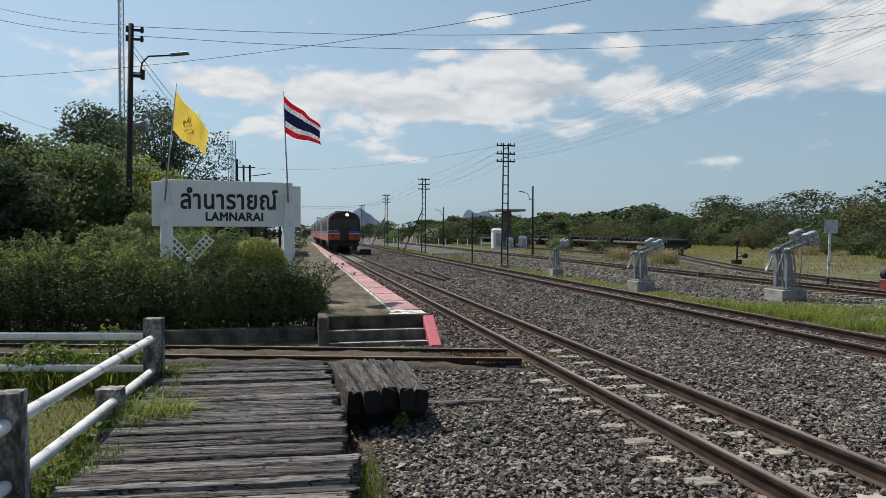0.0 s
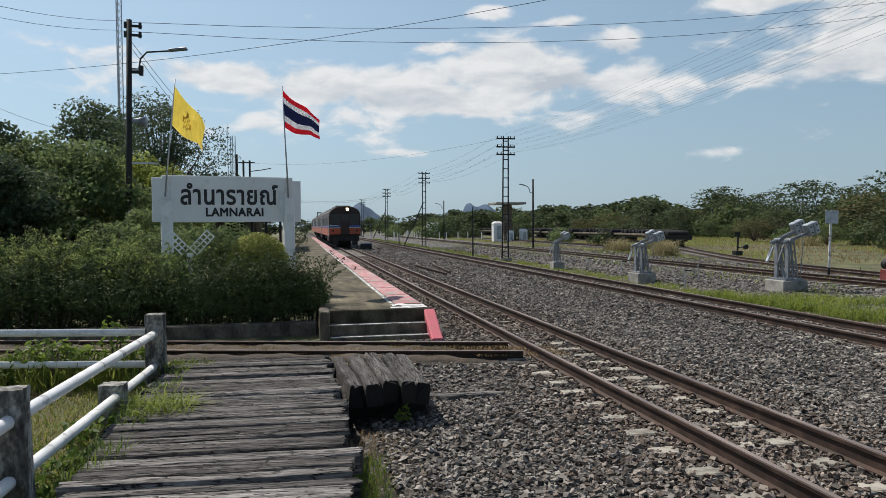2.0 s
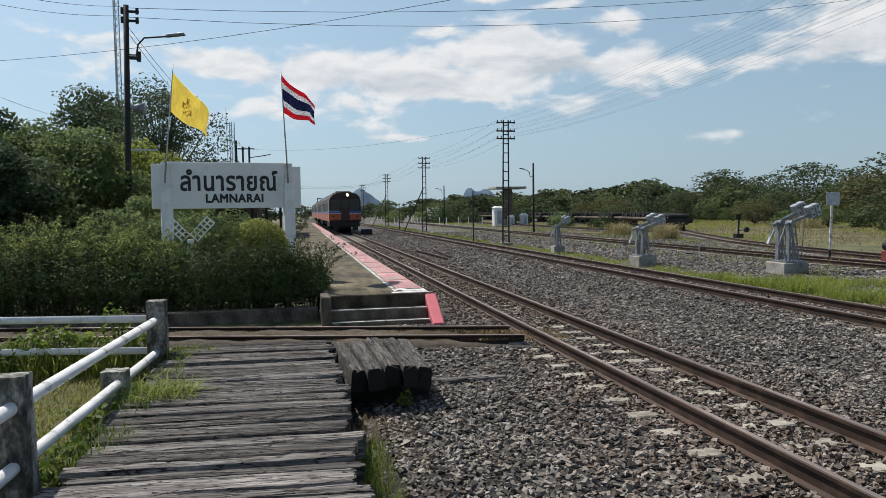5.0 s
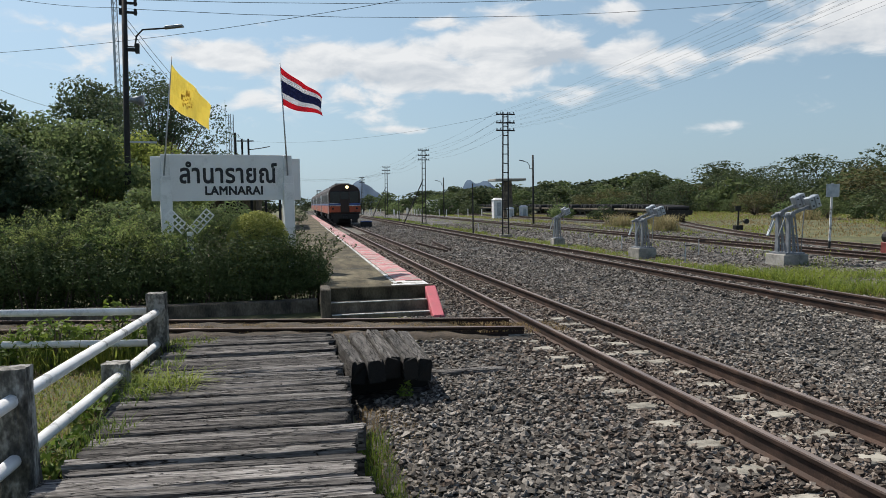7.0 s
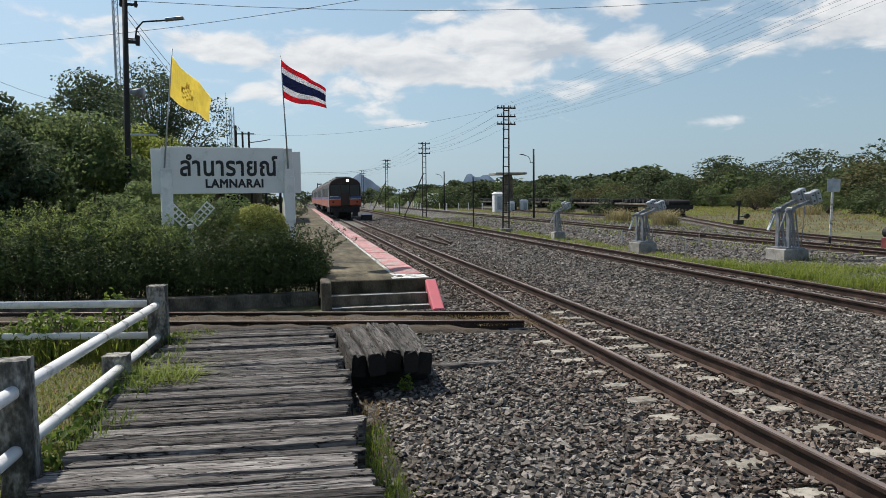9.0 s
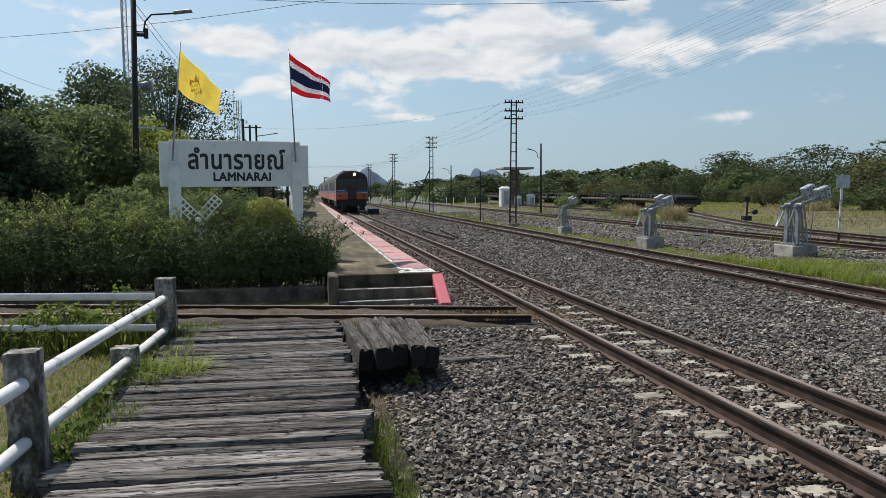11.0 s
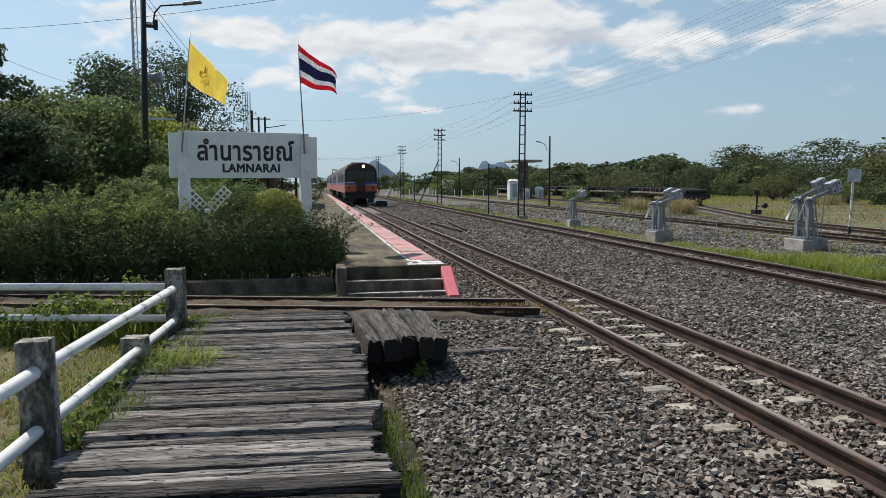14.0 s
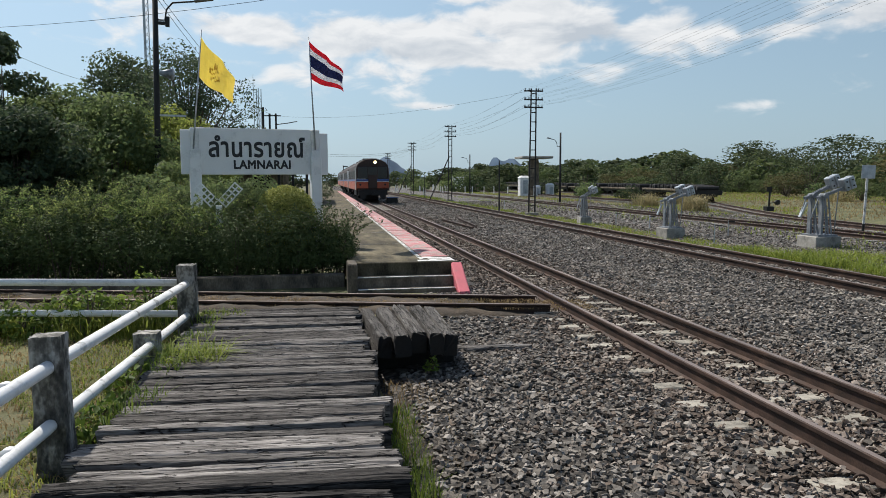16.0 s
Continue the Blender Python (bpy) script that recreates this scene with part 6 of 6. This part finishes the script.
def wire_tensioner():
    """Two levers with cast weights on steel trestles, which keep signal wires taut, on a concrete block."""
    t = thing("wire_tensioner", "galvanised signal-wire tensioner with two weighted levers on a concrete block", "signal equipment", group="wire tensioners")
    g = Geo()
    g.box((0, 0, 0.06), (0.88, 0.94, 0.74), top=(0.96, 0.96))
    part("block", g, M["conc"], t, "pale stained concrete block", 0.02)
    g = Geo()
    g.box((0, 0, 0.455), (0.66, 0.80, 0.05))
    part("base_plate", g, M["tensioner"], t)
    for y, tilt, shift in ((0.24, -24, -0.03), (-0.26, -20, 0.04)):
        # trestle of channels: two uprights, raking legs, rungs
        for x0, x1 in ((-0.17, -0.15), (-0.03, -0.09), (0.17, 0.00)):
            fr = Geo()
            for d in (-0.07, 0.07):
                fr.box(((x0 + x1) / 2, y + d, 1.07), (0.045, 0.018, 1.24), Matrix.Rotation(math.atan2(x1 - x0, 1.24), 3, "Y"))
            fr.box(((x0 + x1) / 2 - 0.02, y + (0.07 if x0 > -0.1 else 0.0), 1.07), (0.012, 0.04 if x0 > -0.1 else 0.14, 1.24), Matrix.Rotation(math.atan2(x1 - x0, 1.24), 3, "Y"))
            part("trestle_leg", fr, M["tensioner"], t, "galvanised channel-iron leg")
        for z in (0.72, 1.0, 1.28):
            part("rung", Geo().box((-0.02, y, z), (0.32 - (z - 0.6) * 0.2, 0.05, 0.04)), M["tensioner"], t)
        part("pulley", Geo().tube((-0.10, y - 0.13, 1.64), (-0.10, y + 0.13, 1.64), 0.075, n=14), M["tensioner"], t)
        Rm = Matrix.Rotation(radians(tilt), 3, "Y")
        hub = Vector((-0.10 + shift, y, 1.66))
        lv = Geo()
        for d in (-0.045, 0.045):
            lv.box(hub + Rm @ Vector((0.31, d, 0)), (1.12, 0.025, 0.08), Rm)
        arm = part("lever", lv, M["tensioner"], t, "long galvanised lever")
        for k in range(2):
            wt = Geo()
            wt.box(hub + Rm @ Vector((0.72 + k * 0.20, 0, 0.07)), (0.18, 0.26, 0.38), Rm)
            part("weight", wt, M["galv"], arm, "pale cast weight", 0.018)
            bolt = Geo()
            for dz in (-0.02, 0.16):
                c = hub + Rm @ Vector((0.72 + k * 0.20, -0.13, dz))
                bolt.tube(c, c + Vector((0, -0.025, 0)), 0.025, n=6)
            part("bolt", bolt, M["dark"], arm)
        rod = Geo()
        rod.tube(hub + Rm @ Vector((-0.20, 0, 0)), (-0.52, y - 0.04, 0.98), 0.022, n=6)
        part("pull_rod", rod, M["tensioner"], t)
        if y > 0:
            part("rod_plate", Geo().box((-0.42, y - 0.03, 1.22), (0.05, 0.10, 0.50), Matrix.Rotation(radians(24), 3, "Y")), M["galv"], t, "pale steel link plate")
        st = Geo()
        st.tube((0.30, y, 0.48), (0.36 + shift, y, 1.84), 0.016, n=6)
        part("stay", st, M["tensioner"], t)
    return t


def build_yard():
    t = wire_tensioner()
    t.matrix_basis = pose(14.85, 20.3, -0.12, 0, 0, 1)
    copy_thing(t, pose(12.65, 25.6, -0.12, 0, 0, 4) @ Matrix.Diagonal((0.86, 0.86, 0.86, 1)))
    copy_thing(t, pose(12.45, 34.2, -0.12, 0, 0, -2) @ Matrix.Diagonal((0.64, 0.64, 0.82, 1)))
    b = thing("notice_board", "small square grey board on a leaning white post", "sign", (20.15, 25.2, 0))
    b.matrix_basis = pose(20.3, 25.2, 0, 0, 1.6, -30)
    g = Geo()
    g.tube((0, 0, -0.2), (0, 0, 2.55), 0.045, n=8)
    part("post", g, M["wornwhite"], b, "worn white painted post")
    g = Geo()
    g.box((0.02, -0.06, 2.28), (0.46, 0.03, 0.50))
    part("board", g, M["galv"], b, "plain grey sheet", 0.005)
    g = Geo()
    g.tube((0, 0, 0.0), (0, 0, 0.30), 0.05, n=8)
    part("foot", g, M["dark"], b, "dark painted foot")
    # stakes that guide the signal wires
    for x, y in ((12.72, 22.6), (14.5, 24.8), (13.2, 32.1), (13.6, 38), (12.9, 52), (13.4, 29)):
        s = thing("wire_guide_post", "short grey stake carrying signal wires", "post", (x, y, -0.1), group="wire guide posts")
        g = Geo()
        g.tube((0, 0, -0.1), (0, 0, 0.66), 0.022, n=6)
        part("stake", g, M["galv"], s)
        g = Geo()
        g.box((0.12, 0, 0.60), (0.26, 0.04, 0.04))
        part("pulley_arm", g, M["dark"], s)
    s = thing("switch_stand", "dark point lever stand with a round weight", "switch stand", (28.3, 43.6, 0))
    g = Geo()
    g.box((0, 0, 0.1), (0.5, 0.4, 0.3))
    part("base", g, M["dark"], s)
    g = Geo()
    g.tube((0, 0, 0.2), (0.05, 0, 1.25), 0.06, n=8)
    g.box((0, 0, 1.35), (0.35, 0.06, 0.30))
    part("stand", g, M["dark"], s)
    g = Geo()
    g.tube((0, 0, 0.45), (0.6, 0, 0.5), 0.03, n=6)
    g.tube((0.6, -0.08, 0.5), (0.6, 0.08, 0.5), 0.17, n=12)
    part("weighted_lever", g, M["dark"], s)
    s = thing("point_machine", "red-brown point lever box with a dark round weight", "switch stand", (19.95, 21.9, 0))
    g = Geo()
    g.box((0, 0, 0.2), (0.36, 0.34, 0.50), top=(0.92, 0.92))
    part("box", g, M["red"], s, "red-brown painted box", 0.02)
    g = Geo()
    g.tube((0, -0.1, 0.62), (0, 0.1, 0.62), 0.19, n=14)
    g.box((0.1, 0, 0.95), (0.14, 0.08, 0.75))
    part("weighted_lever", g, M["dark"], s)
    # flat wagons standing on the far siding
    w = thing("flat_wagon", "rusty flat wagon", "wagon", group="flat wagons")
    tagged(w, "rusty dark flat wagon loaded with drums, standing in the yard")
    g = Geo()
    g.box((0, 0, 0.90), (2.4, 12.2, 0.20))
    part("deck", g, M["stained"], w, "dusty grey-brown deck", 0.03)
    g = Geo()
    g.box((0, 0, 0.70), (1.8, 11.4, 0.22)).box((0, -6.2, 0.85), (2.2, 0.15, 0.4)).box((0, 6.2, 0.85), (2.2, 0.15, 0.4))
    part("underframe", g, M["dark"], w)
    for y in (-4.2, 4.2):
        g = Geo()
        for d in (-0.85, 0.85):
            g.tube((-0.62, y + d, 0.53), (0.62, y + d, 0.53), 0.40, n=14)
        g.box((0, y, 0.6), (1.7, 2.6, 0.2))
        part("bogie", g, M["dark"], w)
    rr = random.Random(9)
    yy = -5.6
    while yy < 5.4:
        rad = rr.uniform(0.17, 0.27)
        g = Geo()
        g.tube((-0.95 + rr.uniform(0, 0.3), yy, 0.99 + rad), (0.95 - rr.uniform(0, 0.3), yy, 0.99 + rad), rad, rad * rr.uniform(0.8, 1.0), n=12)
        part("loaded_drum", g, M["dark"], w, "dark rusty drum lying on the deck", 0.03)
        yy += 2 * rad + rr.choice((0.05, 0.1, 0.5, 0.9))
    line = [Vector(p) for p in ((29.4, 52.0), (34.5, 64), (37.3, 72), (38.2, 80), (38.4, 210))]

    def along(d):
        for a, b in zip(line[:-1], line[1:]):
            n = (b - a).length
            if d <= n or b is line[-1]:
                return a + (b - a) * (d / n)
            d -= n

    for k in range(10):
        a, b = along(6.0 + 13.4 * k), along(18.2 + 13.4 * k)
        c = (a + b) / 2
        m = pose(c.x, c.y, 0.02, 0, 0, math.degrees(math.atan2(-(b - a).x, (b - a).y)))
        if k == 0:
            w.matrix_basis = m
        else:
            copy_thing(w, m)
    bx = thing("equipment_box", "low dark equipment box standing beside the track", "box", (6.05, 66.5, 0))
    part("box", Geo().box((0, 0, 0.22), (1.0, 0.9, 0.50), top=(0.94, 0.94)), M["dark"], bx, "", 0.02)
    part("lid", Geo().box((0, 0, 0.50), (1.04, 0.94, 0.06)), M["blue"], bx, "faded blue lid", 0.01)
    # water-crane shelter and white huts
    s = thing("flat_roof_shelter", "old concrete shelter with a wide flat roof on one thick stem", "shelter", (27.8, 96, 0))
    g = Geo()
    g.box((0, 0, 2.4), (1.3, 1.3, 4.9), top=(0.8, 0.8))
    part("stem", g, M["stained"], s)
    g = Geo()
    g.box((0, 0, 4.95), (4.2, 4.0, 0.30))
    part("roof_slab", g, M["conc"], s, "wide flat concrete roof", 0.05)
    for x, y, w_, h, lab in ((25.9, 94, 1.25, 2.3, "small white relay hut with a pitched cap"), (27.4, 93, 0.75, 1.1, "small white equipment cabinet"), (29.3, 93.5, 0.9, 1.3, "small pale equipment cabinet")):
        s = thing("relay_hut", lab, "hut", (x, y, 0))
        g = Geo()
        g.box((0, 0, h / 2 - 0.1), (w_, w_, h + 0.2))
        part("body", g, M["white"], s, bevel=0.02)
        g = Geo()
        g.box((0, 0, h + 0.12), (w_ * 1.15, w_ * 1.15, 0.26), top=(0.45, 0.45))
        part("roof", g, M["white"], s)
        g = Geo()
        g.box((0.05, -w_ / 2 - 0.01, h * 0.47), (w_ * 0.5, 0.03, h * 0.75))
        part("door", g, M["galv"], s)
    s = thing("far_building", "small white building far beyond the tracks", "building", (31, 170, 0))
    g = Geo()
    g.box((0, 0, 1.2), (2.4, 2.4, 2.6))
    part("wall", g, M["white"], s)
    g = Geo()
    g.box((0, 0, 2.6), (2.7, 2.7, 0.3), top=(0.9, 0.5))
    part("roof", g, M["galv"], s)
    # station shelter seen past the name board
    s = thing("station_building", "low station building with dark posts behind the garden", "building", (-4.0, 52, 0.55))
    g = Geo()
    g.box((-2.0, 4, 1.4), (6.5, 8, 2.8))
    part("wall", g, M["slab"], s)
    g = Geo()
    g.box((-1.0, 3, 3.0), (9.0, 12, 0.22))
    part("roof", g, M["roof"], s)
    for k in range(4):
        g = Geo()
        g.box((0.2 + k * 0.9, -2.4, 1.45), (0.16, 0.16, 2.9))
        part("column", g, M["dark"], s)
    for k in range(3):
        g = Geo()
        g.box((-4.2 + k * 2.0, -0.02, 1.35), (1.1, 0.06, 1.3))
        part("window", g, M["glass"], s)
    r = random.Random(2)
    shrub("platform_shrub", "dark potted shrub standing on the far platform", [(0.1, 60, 1.55, 0.75, 0.7, 1.0)], 200, 0.12, M["leaf_dark"])
    g = Geo()
    for k in range(46):
        x, y = 14 + r.uniform(-1, 16), 100 + k * 1.9
        g.box((x, y, 0.45), (0.10, 0.10, 1.1))
    tagged(part("fence_posts", g, M["white"]), "scattered pale stakes and levers in the far yard", "posts", kind="stuff")


build_yard()


def build_hills():
    def hill(label, at, w, h, peaks, seed):
        r = random.Random(seed)
        nx, ny = 60, 8
        V, F = [], []
        for j in range(ny + 1):
            v = j / ny
            for i in range(nx + 1):
                u = i / nx
                z = sum(a * math.exp(-((u - c) / s) ** 2) for c, s, a in peaks) * math.sin(math.pi * min(1, v * 0.5 + 0.0)) if j else 0
                z *= min(1, u * 8, (1 - u) * 8)
                V.append((at[0] + (u - 0.5) * w, at[1] + v * 200, -3 + z * h + (noise.noise((u * 18, v * 3, seed)) * 0.09 * h if j else 0)))
        for j in range(ny):
            for i in range(nx):
                k = j * (nx + 1) + i
                F.append((k, k + 1, k + nx + 2, k + nx + 1))
        g = Geo()
        g.add(V, F)
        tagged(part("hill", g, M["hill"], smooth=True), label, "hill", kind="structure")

    # both hills take their haze from the blue material, not from the air
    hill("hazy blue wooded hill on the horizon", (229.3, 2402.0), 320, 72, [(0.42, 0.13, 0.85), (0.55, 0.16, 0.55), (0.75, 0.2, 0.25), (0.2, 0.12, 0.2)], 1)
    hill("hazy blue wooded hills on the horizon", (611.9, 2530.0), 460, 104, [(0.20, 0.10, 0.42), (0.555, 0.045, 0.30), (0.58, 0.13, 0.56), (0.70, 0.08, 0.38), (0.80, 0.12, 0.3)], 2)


build_hills()


# ---- movement ----
def motions():
    walk(TRAIN, [(t, pose(4.15, y, 0.19)) for t, y in ((0, 66), (4, 66), (8, 66), (11, 66), (12.5, 65.95), (13.5, 65.6), (14.5, 64.9), (15.3, 64.3), (16, 63.7))])
    # share of the full length that shows of each flag, time by time
    yellow = [(0, 55), (0.5, 47), (1, 70), (1.5, 58), (2, 50), (2.5, 58), (3, 65), (3.5, 48), (4, 55), (4.8, 62), (5.6, 55), (6.5, 65), (7, 62), (7.5, 64), (8, 70), (8.5, 62), (9, 66), (9.8, 58), (10.6, 64),
              (11.5, 66), (12, 55), (12.5, 63), (13, 60), (13.5, 70), (14, 60), (14.5, 52), (15, 55), (15.5, 27), (16, 52)]
    striped = [(0, 64), (0.5, 62), (1, 65), (1.5, 62), (2, 67), (2.5, 48), (3, 48), (3.5, 64), (4, 65), (4.8, 60), (5.6, 68), (6.5, 72), (7, 72), (7.5, 73), (8, 79), (8.5, 75), (9, 78), (9.8, 70), (10.6, 72),
               (11.5, 68), (12, 64), (12.5, 68), (13, 75), (13.5, 77), (14, 70), (14.5, 62), (15, 52), (15.5, 24), (16, 58)]
    w = FLAG_L / FLAG_N
    for name, fl, rows, ph, full in (("yellow_flag", FLAGS[0], yellow, 0.4, 104), ("striped_flag", FLAGS[1], striped, 2.0, 96)):
        strips = [o for o in fl.children if o.name.startswith("flag_strip")]
        keys = [[] for _ in strips]
        for t, px in rows:
            share = min(0.98, px / full)
            mean = math.acos(share)
            x = y = z = 0.0
            for k in range(FLAG_N):
                a = mean * (0.75 + 0.5 * k / FLAG_N) + 0.36 * math.sin(10.5 * k / FLAG_N - t * 7.0 + ph) * (0.25 + 0.75 * k / FLAG_N)
                a = max(-1.2, min(1.5, a))
                keys[k].append((t, pose(x, y, z, 0, 0, math.degrees(a))))
                x += math.cos(a) * w
                y += math.sin(a) * w
                z -= w * FLAG_HANG[name][0] + 0.05 * (math.sin(4.5 * (k + 1) * w) - math.sin(4.5 * k * w))
        for st, kk in zip(strips, keys):
            walk(st, kk)


motions()
